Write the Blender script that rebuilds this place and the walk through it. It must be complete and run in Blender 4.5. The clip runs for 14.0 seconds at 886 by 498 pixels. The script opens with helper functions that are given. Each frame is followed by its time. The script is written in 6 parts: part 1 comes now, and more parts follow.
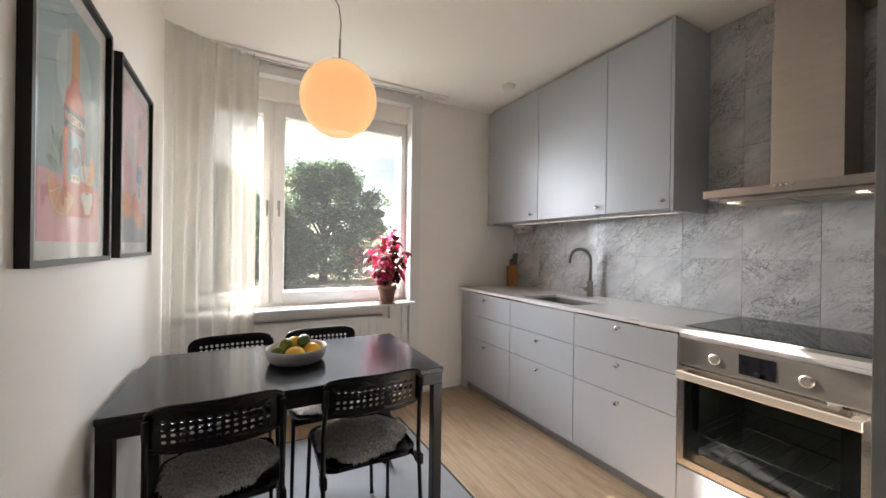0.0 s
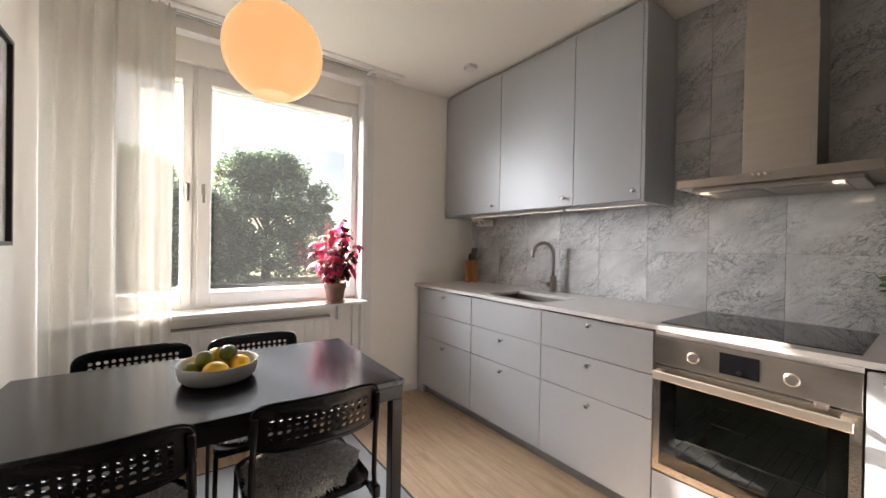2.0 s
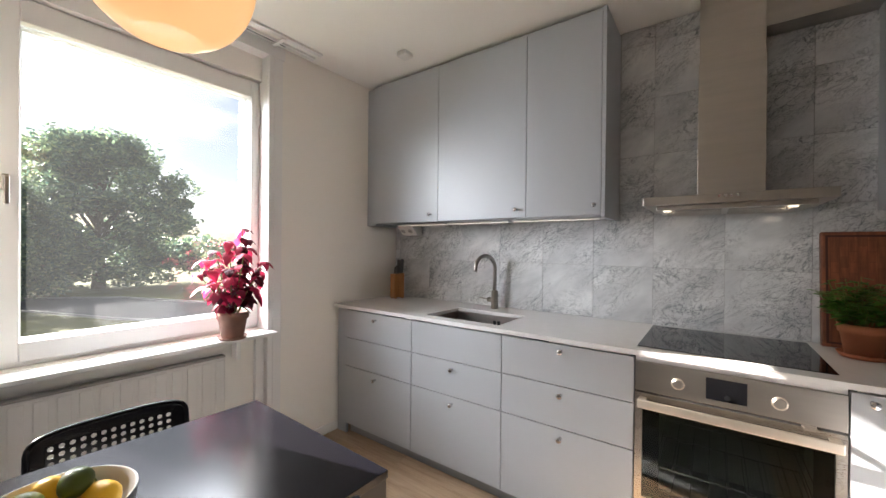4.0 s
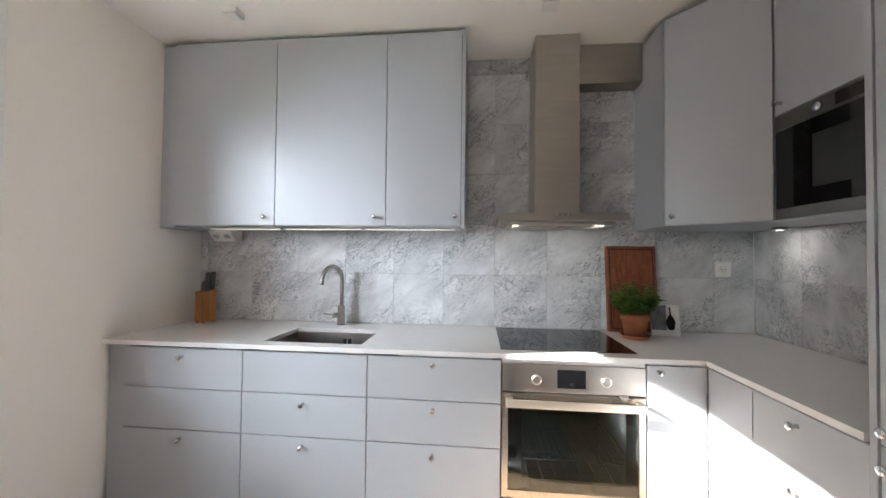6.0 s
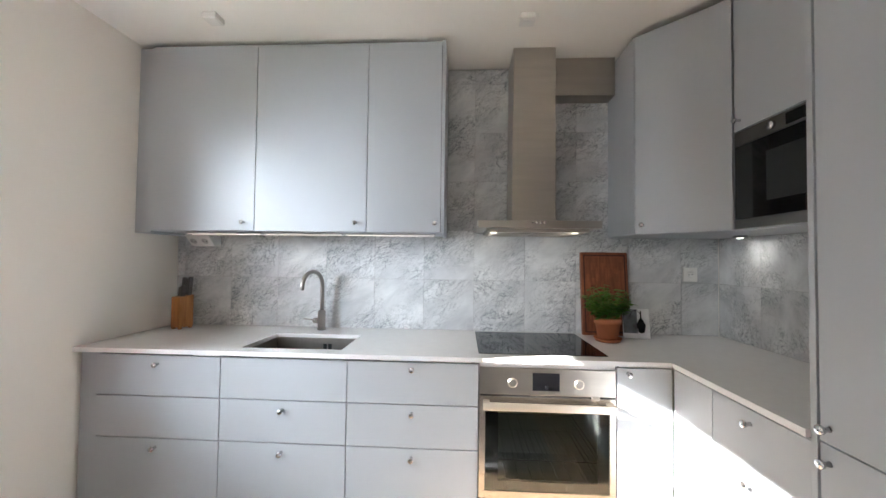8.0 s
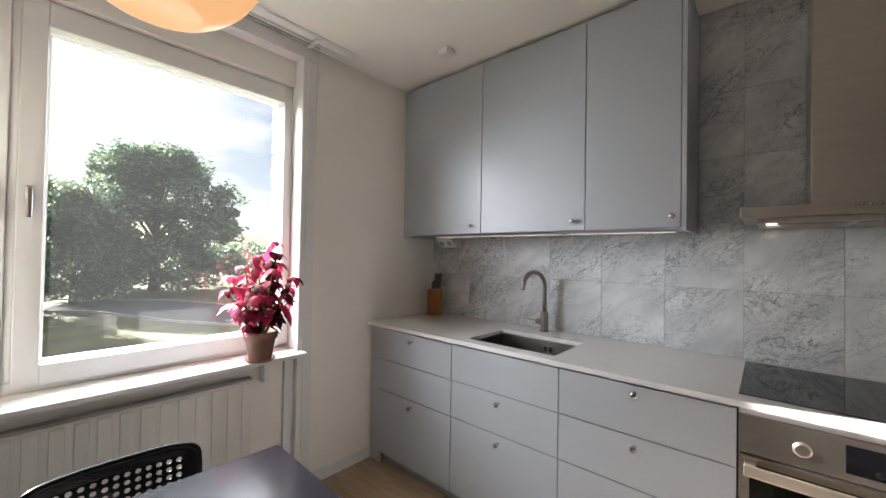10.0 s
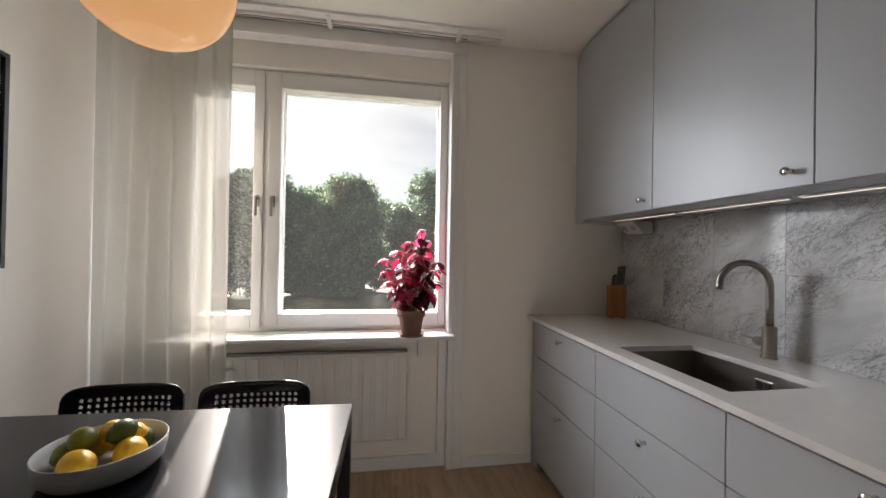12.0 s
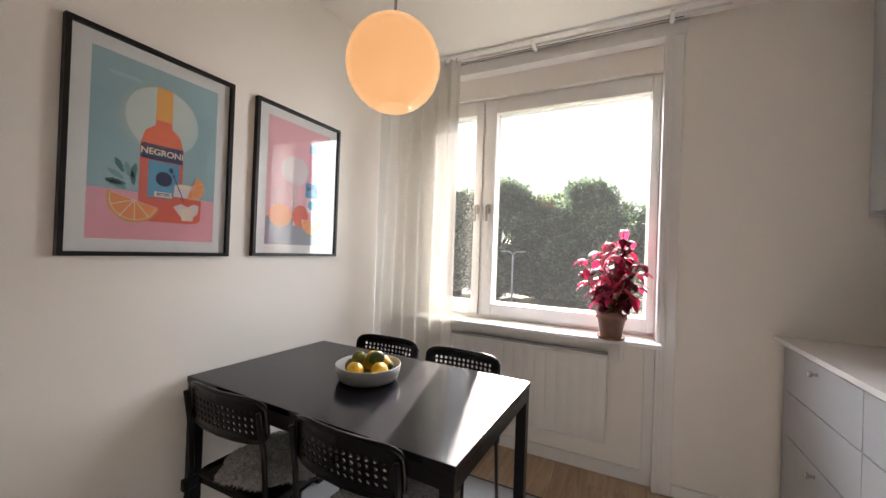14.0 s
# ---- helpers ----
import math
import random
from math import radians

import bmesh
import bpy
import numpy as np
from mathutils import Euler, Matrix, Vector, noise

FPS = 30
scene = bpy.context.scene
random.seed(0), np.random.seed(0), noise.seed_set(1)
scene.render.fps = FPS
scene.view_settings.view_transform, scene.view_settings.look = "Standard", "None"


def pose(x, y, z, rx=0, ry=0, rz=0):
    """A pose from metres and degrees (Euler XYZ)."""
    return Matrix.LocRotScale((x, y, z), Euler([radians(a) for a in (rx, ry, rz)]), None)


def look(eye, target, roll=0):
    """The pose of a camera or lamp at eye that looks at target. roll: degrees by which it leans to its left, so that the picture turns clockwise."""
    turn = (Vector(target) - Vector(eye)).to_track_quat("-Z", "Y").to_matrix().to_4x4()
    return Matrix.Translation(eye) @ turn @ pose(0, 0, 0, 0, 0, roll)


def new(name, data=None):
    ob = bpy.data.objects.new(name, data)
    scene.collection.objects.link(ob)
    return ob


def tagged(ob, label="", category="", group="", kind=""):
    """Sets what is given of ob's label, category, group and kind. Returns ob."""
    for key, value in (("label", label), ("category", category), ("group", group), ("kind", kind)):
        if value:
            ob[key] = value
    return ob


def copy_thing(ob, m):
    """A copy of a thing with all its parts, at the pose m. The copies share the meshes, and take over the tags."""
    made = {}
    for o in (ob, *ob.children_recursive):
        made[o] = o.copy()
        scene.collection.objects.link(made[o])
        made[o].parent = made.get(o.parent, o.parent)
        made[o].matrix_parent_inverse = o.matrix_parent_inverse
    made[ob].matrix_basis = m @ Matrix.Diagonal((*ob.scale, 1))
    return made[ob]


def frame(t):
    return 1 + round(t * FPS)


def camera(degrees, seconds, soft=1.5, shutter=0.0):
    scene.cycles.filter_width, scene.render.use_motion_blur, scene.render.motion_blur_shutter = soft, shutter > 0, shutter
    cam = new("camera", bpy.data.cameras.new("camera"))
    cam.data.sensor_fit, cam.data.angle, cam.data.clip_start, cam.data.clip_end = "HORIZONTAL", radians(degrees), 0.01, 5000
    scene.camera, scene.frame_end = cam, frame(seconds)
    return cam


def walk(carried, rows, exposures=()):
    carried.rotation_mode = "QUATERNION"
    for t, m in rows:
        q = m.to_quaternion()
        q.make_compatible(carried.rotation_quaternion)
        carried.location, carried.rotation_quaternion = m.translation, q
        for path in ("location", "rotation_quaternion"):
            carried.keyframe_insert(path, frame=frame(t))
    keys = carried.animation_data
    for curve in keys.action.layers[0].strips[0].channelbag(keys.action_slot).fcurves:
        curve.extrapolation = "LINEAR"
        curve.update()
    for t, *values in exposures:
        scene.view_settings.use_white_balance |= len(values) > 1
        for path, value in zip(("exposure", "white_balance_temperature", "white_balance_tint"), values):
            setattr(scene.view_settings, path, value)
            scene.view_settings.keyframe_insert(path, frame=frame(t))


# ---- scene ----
cam = camera(100.3, 14.0)
PATH = [
    (0, (1.538, 2.683, 1.240), (2.501, 4.435, 1.238), 0.8),
    (0.5, (1.558, 2.740, 1.224), (2.533, 4.485, 1.216), 0.8),
    (1, (1.585, 2.790, 1.203), (2.595, 4.517, 1.194), 0.8),
    (1.5, (1.603, 2.843, 1.200), (2.701, 4.515, 1.190), 1.0),
    (2, (1.622, 2.910, 1.216), (2.809, 4.519, 1.200), 1.0),
    (2.2, (1.626, 2.938, 1.222), (2.850, 4.519, 1.207), 1.0),
    (4.3, (1.625, 3.471, 1.305), (3.307, 4.552, 1.322), 0.8),
    (4.5, (1.641, 3.520, 1.287), (3.367, 4.527, 1.325), 1.0),
    (5, (1.662, 3.644, 1.296), (3.518, 4.386, 1.345), 1.0),
    (5.5, (1.671, 3.707, 1.295), (3.624, 4.141, 1.345), 0.7),
    (6, (1.661, 3.743, 1.311), (3.652, 3.941, 1.355), 0.6),
    (6.5, (1.656, 3.752, 1.314), (3.657, 3.806, 1.369), 0.5),
    (7, (1.648, 3.749, 1.313), (3.647, 3.710, 1.380), 0.5),
    (7.5, (1.641, 3.729, 1.323), (3.639, 3.678, 1.390), 0.5),
    (8, (1.624, 3.722, 1.334), (3.619, 3.830, 1.388), 0.7),
    (8.5, (1.617, 3.706, 1.345), (3.571, 4.119, 1.386), 0.8),
    (9, (1.642, 3.647, 1.345), (3.462, 4.459, 1.374), 1.0),
    (9.2, (1.654, 3.624, 1.346), (3.410, 4.563, 1.373), 1.1),
    (11.3, (2.157, 3.489, 1.312), (3.071, 5.270, 1.348), 0.7),
    (11.5, (2.230, 3.462, 1.292), (3.001, 5.308, 1.323), 0.8),
    (12, (2.406, 3.408, 1.271), (2.729, 5.382, 1.287), 1.0),
    (12.5, (2.522, 3.370, 1.273), (2.468, 5.369, 1.284), 1.5),
    (13, (2.585, 3.317, 1.251), (2.204, 5.280, 1.273), 1.7),
    (13.5, (2.619, 3.276, 1.247), (1.924, 5.151, 1.259), 2.0),
    (14, (2.643, 3.252, 1.242), (1.750, 5.041, 1.255), 2.1),
]
# seconds, stops, kelvin, tint
EXPOSURE = [(0.0, 2.77, 6500, 13), (1.5, 2.70, 6950, 16), (2.0, 2.75, 6750, 15), (5.0, 2.98, 6300, 12), (6.0, 3.29, 6000, 10), (7.5, 3.52, 5950, 9), (9.0, 3.08, 6100, 10), (11.5, 2.05, 6600, 14), (12.0, 2.02, 6600, 14), (12.5, 2.10, 6600, 15), (13.0, 2.25, 6700, 15), (14.0, 2.56, 6650, 16)]
walk(cam, [(t, look(eye, target, roll)) for t, eye, target, roll in PATH], EXPOSURE)

# ---- plan, in metres ----
XW, XE = 1.155, 3.925          # left wall and tiled wall
YN, YS = 5.56, 2.19            # window wall and the wall behind the tall unit
YH = 0.2                       # far end of the hall
XO = 2.115                     # left side of the tall unit, where the hall opens
CEIL = 2.525
YF = 5.65                      # inner face of the window frame
GZ = -3.6                      # the ground outside
FRONT, FRONTS = 3.30, 2.80     # faces of the base cabinets on the two walls

# ---- light ----
SUN_TO = Vector((-0.264, 1.0, 0.515)).normalized()
world = bpy.data.worlds.new("sky")
scene.world = world
world.use_nodes = True
wn = world.node_tree.nodes
wl = world.node_tree.links
sky = wn.new("ShaderNodeTexSky")
sky.sky_type, sky.sun_disc = "NISHITA", False
sky.sun_elevation = math.asin(SUN_TO.z)
sky.sun_rotation = math.atan2(SUN_TO.x, SUN_TO.y)
sky.air_density, sky.dust_density = 1.0, 1.0
co = wn.new("ShaderNodeTexCoord")
mp = wn.new("ShaderNodeMapping")
mp.inputs["Scale"].default_value = (1.0, 1.0, 3.6)
wl.new(co.outputs["Generated"], mp.inputs["Vector"])
cl = wn.new("ShaderNodeTexNoise")
cl.inputs["Scale"].default_value, cl.inputs["Detail"].default_value, cl.inputs["Roughness"].default_value = 2.1, 6.0, 0.55
wl.new(mp.outputs["Vector"], cl.inputs["Vector"])
cr = wn.new("ShaderNodeValToRGB")
cr.color_ramp.elements[0].position, cr.color_ramp.elements[1].position = 0.45, 0.64
cr.color_ramp.elements[0].color, cr.color_ramp.elements[1].color = (0.16, 0.16, 0.16, 1), (1, 1, 1, 1)
# the cloud is thicker towards the sun
toward = wn.new("ShaderNodeVectorMath")
toward.operation = "DOT_PRODUCT"
toward.inputs[1].default_value = (-1.0, 0.25, 0.0)
wl.new(co.outputs["Generated"], toward.inputs[0])
cover = wn.new("ShaderNodeMath")
cover.operation = "MULTIPLY_ADD"
cover.inputs[1].default_value = 0.28
wl.new(toward.outputs["Value"], cover.inputs[0])
wl.new(cl.outputs["Fac"], cover.inputs[2])
wl.new(cover.outputs["Value"], cr.inputs["Fac"])
mix = wn.new("ShaderNodeMix")
mix.data_type = "RGBA"
wl.new(cr.outputs["Color"], mix.inputs["Factor"])
blue = wn.new("ShaderNodeMix")
blue.data_type, blue.blend_type = "RGBA", "MULTIPLY"
blue.inputs["Factor"].default_value, blue.inputs["B"].default_value = 1.0, (0.34, 0.33, 0.34, 1)
wl.new(sky.outputs["Color"], blue.inputs["A"])
wl.new(blue.outputs["Result"], mix.inputs["A"])
mix.inputs["B"].default_value = (5.1, 5.25, 5.3, 1)
wl.new(mix.outputs["Result"], wn["Background"].inputs["Color"])
wn["Background"].inputs["Strength"].default_value = 0.05

sun = new("sun", bpy.data.lights.new("sun", "SUN"))
sun.data.energy, sun.data.angle, sun.data.color = 5.0, radians(0.5), (1.0, 0.93, 0.84)
sun.matrix_world = look(SUN_TO * 30, (0, 0, 0))

# added lamps, for the bright sky beyond the window, above and beside the view
for eye, wide, high, watts in (
    ((1.9, 8.6, 5.4), 5.6, 3.2, 320.0),
    ((-4.7, 13.1, 3.2), 3.0, 6.0, 190.0),
    ((-4.6, 9.8, 3.5), 3.2, 2.6, 105.0),
    ((8.2, 13.0, 3.0), 2.4, 5.0, 105.0),
):
    sky_lamp = new("sky_stand_in", bpy.data.lights.new("sky_stand_in", "AREA"))
    sky_lamp.data.shape, sky_lamp.data.size, sky_lamp.data.size_y = "RECTANGLE", wide, high
    sky_lamp.data.energy, sky_lamp.data.color = watts, (0.90, 0.95, 1.0)
    sky_lamp.matrix_world = look(eye, (2.2, 5.4, 1.4))


# ---- materials ----
def nodes_of(name, rough=0.5, metal=0.0, colour=(0.8, 0.8, 0.8)):
    m = bpy.data.materials.new(name)
    m.use_nodes = True
    b = m.node_tree.nodes["Principled BSDF"]
    b.inputs["Base Color"].default_value = (*colour, 1)
    b.inputs["Roughness"].default_value, b.inputs["Metallic"].default_value = rough, metal
    return m, m.node_tree.nodes, m.node_tree.links, b


def ramp(n, stops):
    r = n.new("ShaderNodeValToRGB")
    e = r.color_ramp.elements
    while len(e) < len(stops):
        e.new(0.5)
    for k, (p, c) in enumerate(stops):
        e[k].position, e[k].color = p, (*c, 1)
    return r


def noise_at(n, l, scale, detail=4, rough=0.5, stretch=(1, 1, 1), vec=None, dist=0.0):
    mpn = n.new("ShaderNodeMapping")
    mpn.inputs["Scale"].default_value = stretch
    if vec is None:
        vec = n.new("ShaderNodeTexCoord").outputs["Object"]
    l.new(vec, mpn.inputs["Vector"])
    t = n.new("ShaderNodeTexNoise")
    t.inputs["Scale"].default_value, t.inputs["Detail"].default_value = scale, detail
    t.inputs["Roughness"].default_value, t.inputs["Distortion"].default_value = rough, dist
    l.new(mpn.outputs["Vector"], t.inputs["Vector"])
    return t


def bump(n, l, b, height, strength=0.2, distance=0.002):
    bp = n.new("ShaderNodeBump")
    bp.inputs["Strength"].default_value, bp.inputs["Distance"].default_value = strength, distance
    l.new(height, bp.inputs["Height"])
    l.new(bp.outputs["Normal"], b.inputs["Normal"])


def painted(name, colour, rough=0.5, vary=0.03, scale=3.0, grain=180.0, relief=0.15, metal=0.0, stretch=(1, 1, 1)):
    """A plain surface with broad tone changes, fine relief and uneven gloss."""
    m, n, l, b = nodes_of(name, rough, metal, colour)
    broad = noise_at(n, l, scale, 3, 0.5, stretch)
    lo = tuple(max(0, c * (1 - vary)) for c in colour)
    hi = tuple(min(1, c * (1 + vary)) for c in colour)
    r = ramp(n, [(0.3, lo), (0.7, hi)])
    l.new(broad.outputs["Fac"], r.inputs["Fac"])
    l.new(r.outputs["Color"], b.inputs["Base Color"])
    fine = noise_at(n, l, grain, 3, 0.6, stretch)
    bump(n, l, b, fine.outputs["Fac"], relief, 0.001)
    rr = n.new("ShaderNodeMapRange")
    rr.inputs["To Min"].default_value, rr.inputs["To Max"].default_value = rough * 0.85, min(1, rough * 1.15)
    l.new(fine.outputs["Fac"], rr.inputs["Value"])
    l.new(rr.outputs["Result"], b.inputs["Roughness"])
    return m


WALL = painted("wall_paint", (0.87, 0.84, 0.78), 0.6, 0.012, 0.8, 120, 0.12)
CEILING = painted("ceiling_paint", (0.88, 0.86, 0.815), 0.7, 0.012, 0.8, 140, 0.1)
TRIM = painted("white_gloss_paint", (0.80, 0.79, 0.77), 0.32, 0.015, 2, 60, 0.06)
GREY = painted("grey_cabinet_lacquer", (0.425, 0.445, 0.47), 0.36, 0.012, 2, 260, 0.05)
GREY.node_tree.nodes["Principled BSDF"].inputs["Specular IOR Level"].default_value = 0.38
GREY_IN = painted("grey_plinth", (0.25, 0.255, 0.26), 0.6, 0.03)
# near black, so the shade in the gaps between fronts is in the colour
CARCASS = painted("carcass_gap_shade", (0.06, 0.06, 0.062), 0.7, 0.05)
WORKTOP = painted("white_quartz", (0.78, 0.77, 0.76), 0.22, 0.02, 25, 300, 0.02)
STEEL = painted("brushed_steel", (0.46, 0.43, 0.39), 0.30, 0.05, 2, 90, 0.10, 1.0, (1, 1, 14))
STEEL_H = painted("brushed_steel_across", (0.42, 0.39, 0.355), 0.30, 0.05, 2, 90, 0.10, 1.0, (14, 1, 14))
STEEL_DARK = painted("dark_brushed_steel", (0.20, 0.195, 0.19), 0.32, 0.05, 2, 90, 0.08, 1.0, (1, 14, 14))
SINK = painted("sink_steel", (0.46, 0.425, 0.39), 0.33, 0.06, 3, 150, 0.08, 1.0, (1, 8, 1))
TAP = painted("tap_steel", (0.36, 0.335, 0.31), 0.30, 0.02, 3, 150, 0.02, 1.0)
KNIFE = painted("satin_knife_steel", (0.15, 0.14, 0.135), 0.32, 0.04, 3, 150, 0.04, 1.0)
STEEL_PALE = painted("pale_brushed_steel", (0.80, 0.72, 0.62), 0.34, 0.03, 2, 90, 0.08, 1.0, (14, 1, 14))
STEEL_DOOR = painted("door_frame_steel", (0.44, 0.40, 0.35), 0.28, 0.03, 2, 90, 0.08, 1.0, (14, 1, 14))
CHROME = painted("chrome", (0.60, 0.60, 0.60), 0.10, 0.02, 3, 100, 0.01, 1.0)
BLACK_GLASS = painted("black_glass", (0.004, 0.004, 0.005), 0.04, 0.1, 2, 50, 0.0)
BLACK = painted("black_powder_coat", (0.008, 0.008, 0.009), 0.30, 0.1, 4, 300, 0.12)
BLACK.node_tree.nodes["Principled BSDF"].inputs["Specular IOR Level"].default_value = 0.25
BLACK_PLASTIC = painted("black_plastic", (0.007, 0.007, 0.008), 0.26, 0.1, 4, 260, 0.12)
BLACK_PLASTIC.node_tree.nodes["Principled BSDF"].inputs["Specular IOR Level"].default_value = 0.25
TABLE_TOP = painted("black_foil_tabletop", (0.007, 0.007, 0.010), 0.18, 0.12, 3, 90, 0.06, 0, (1, 6, 1))
TABLE_TOP.node_tree.nodes["Principled BSDF"].inputs["Specular IOR Level"].default_value = 0.28
RUBBER = painted("dark_rubber", (0.02, 0.02, 0.02), 0.7, 0.1)
WHITE_PLASTIC = painted("white_plastic", (0.78, 0.77, 0.74), 0.35, 0.02)
RADIATOR = painted("radiator_enamel", (0.78, 0.76, 0.72), 0.35, 0.02)
CERAMIC = painted("stoneware", (0.50, 0.50, 0.50), 0.45, 0.05, 6, 120, 0.1)
TERRACOTTA = painted("terracotta", (0.40, 0.135, 0.06), 0.8, 0.12, 14, 120, 0.4)
OLD_POT = painted("weathered_terracotta", (0.22, 0.12, 0.09), 0.85, 0.2, 14, 120, 0.4)
SOIL = painted("soil", (0.03, 0.02, 0.014), 0.95, 0.4, 40, 200, 1.0)
RUG = painted("grey_flat_rug", (0.27, 0.275, 0.285), 0.95, 0.06, 6, 400, 0.9)
RUG_EDGE = painted("dark_rug_edge", (0.05, 0.05, 0.055), 0.95, 0.1, 6, 400, 0.9)
STEM = painted("green_stem", (0.16, 0.20, 0.05), 0.5, 0.2, 20)
LEMON = painted("lemon_peel", (0.75, 0.43, 0.02), 0.42, 0.08, 12, 160, 0.6)
LIME = painted("lime_peel", (0.055, 0.085, 0.008), 0.38, 0.3, 10, 160, 0.5)
LIME_LIGHT = painted("light_lime_peel", (0.16, 0.17, 0.014), 0.38, 0.3, 10, 160, 0.5)
FRAME_BLACK = painted("black_wood_frame", (0.012, 0.012, 0.012), 0.35, 0.15, 6, 150, 0.1)
FRAME_BLACK.node_tree.nodes["Principled BSDF"].inputs["Specular IOR Level"].default_value = 0.25
PAPER = painted("mount_paper", (0.76, 0.74, 0.74), 0.8, 0.01)
BRICK = painted("pale_brick", (0.62, 0.56, 0.50), 0.85, 0.12, 12, 120, 0.7)
MORTAR = painted("mortar", (0.5, 0.48, 0.45), 0.9, 0.1, 12, 150, 0.6)
METAL_GREY = painted("galvanised_metal", (0.45, 0.46, 0.47), 0.45, 0.05, 3, 60, 0.1, 0.6)
ASPHALT = painted("asphalt", (0.10, 0.10, 0.105), 0.9, 0.12, 0.4, 30, 0.5)
KERB = painted("kerb_stone", (0.32, 0.31, 0.30), 0.85, 0.1, 2, 60, 0.5)
BARK = painted("bark", (0.09, 0.07, 0.05), 0.9, 0.3, 3, 30, 0.8)
CAR_WHITE = painted("white_car_paint", (0.7, 0.71, 0.72), 0.25, 0.02)
GROUT = painted("grout", (0.40, 0.40, 0.39), 0.9, 0.05, 20, 200, 0.3)


def glow(name, colour, power):
    m, n, l, b = nodes_of(name, 0.5)
    b.inputs["Emission Color"].default_value = (*colour, 1)
    b.inputs["Emission Strength"].default_value = power
    return m


LED = glow("led_strip", (1.0, 0.84, 0.64), 0.27)
SPOT = glow("hood_led", (1.0, 0.85, 0.62), 0.22)

SPOT_BRIGHT = glow("cabinet_spot", (1.0, 0.93, 0.82), 2.5)


def glass_mat(name, colour=(1, 1, 1), rough=0.0):
    m, n, l, b = nodes_of(name, rough, 0, colour)
    b.inputs["Transmission Weight"].default_value, b.inputs["IOR"].default_value = 1.0, 1.45
    return m


def thin_glass(name, dust=0.0):
    """A thin clear pane: it lets light straight through and mirrors by its Fresnel gloss."""
    m, n, l, b = nodes_of(name, 0.0)
    tp, gl, fr, mx = n.new("ShaderNodeBsdfTransparent"), n.new("ShaderNodeBsdfGlossy"), n.new("ShaderNodeLayerWeight"), n.new("ShaderNodeMixShader")
    gl.inputs["Roughness"].default_value, fr.inputs["Blend"].default_value = 0.0, 0.5
    pw, ma = n.new("ShaderNodeMath"), n.new("ShaderNodeMath")
    pw.operation, ma.operation = "POWER", "MULTIPLY_ADD"
    pw.inputs[1].default_value, ma.inputs[1].default_value, ma.inputs[2].default_value = 5.0, 0.96, 0.04
    l.new(fr.outputs["Facing"], pw.inputs[0])
    l.new(pw.outputs["Value"], ma.inputs[0])
    tp.inputs["Color"].default_value = (0.97, 0.985, 0.98, 1)
    l.new(ma.outputs["Value"], mx.inputs["Fac"])
    l.new(tp.outputs["BSDF"], mx.inputs[1])
    l.new(gl.outputs["BSDF"], mx.inputs[2])
    out = mx.outputs["Shader"]
    if dust:
        # a film of dust with specks that lights up in the sun
        df, m2 = n.new("ShaderNodeBsdfTranslucent"), n.new("ShaderNodeMixShader")
        speck = noise_at(n, l, 300, 2, 0.5)
        r = ramp(n, [(0.0, (dust * 0.8,) * 3), (0.68, (dust,) * 3), (0.76, (dust * 4,) * 3)])
        l.new(speck.outputs["Fac"], r.inputs["Fac"])
        l.new(r.outputs["Color"], m2.inputs["Fac"])
        l.new(out, m2.inputs[1])
        l.new(df.outputs["BSDF"], m2.inputs[2])
        out = m2.outputs["Shader"]
    l.new(out, n["Material Output"].inputs["Surface"])
    return m


GLASS = thin_glass("window_glass", 0.006)
PICTURE_GLASS = thin_glass("picture_glass")


def oven_glass():
    m, n, l, b = nodes_of("oven_glass", 0.0, 0, (0.50, 0.53, 0.46))
    b.inputs["Transmission Weight"].default_value = 1.0
    return m


OVEN_GLASS = oven_glass()


def opal():
    m, n, l, b = nodes_of("opal_glass", 0.22, 0, (0.9, 0.62, 0.36))
    b.inputs["Transmission Weight"].default_value = 0.0
    b.inputs["Subsurface Weight"].default_value = 0.0
    b.inputs["Emission Color"].default_value = (1.0, 0.50, 0.19, 1)
    b.inputs["Emission Strength"].default_value = 0.115
    return m


OPAL = opal()


def sheer():
    m, n, l, b = nodes_of("sheer_curtain", 0.9, 0, (0.78, 0.76, 0.70))
    tr = n.new("ShaderNodeBsdfTranslucent")
    tr.inputs["Color"].default_value = (0.44, 0.43, 0.405, 1)
    tp = n.new("ShaderNodeBsdfTransparent")
    m1, m2 = n.new("ShaderNodeMixShader"), n.new("ShaderNodeMixShader")
    m1.inputs["Fac"].default_value = 0.16
    l.new(b.outputs["BSDF"], m1.inputs[1])
    l.new(tr.outputs["BSDF"], m1.inputs[2])
    weave = noise_at(n, l, 260, 2, 0.6, (1, 1, 0.25))
    r = n.new("ShaderNodeMapRange")
    r.inputs["To Min"].default_value, r.inputs["To Max"].default_value = 0.14, 0.28
    l.new(weave.outputs["Fac"], r.inputs["Value"])
    l.new(r.outputs["Result"], m2.inputs["Fac"])
    l.new(m1.outputs["Shader"], m2.inputs[1])
    l.new(tp.outputs["BSDF"], m2.inputs[2])
    l.new(m2.outputs["Shader"], n["Material Output"].inputs["Surface"])
    return m


SHEER = sheer()


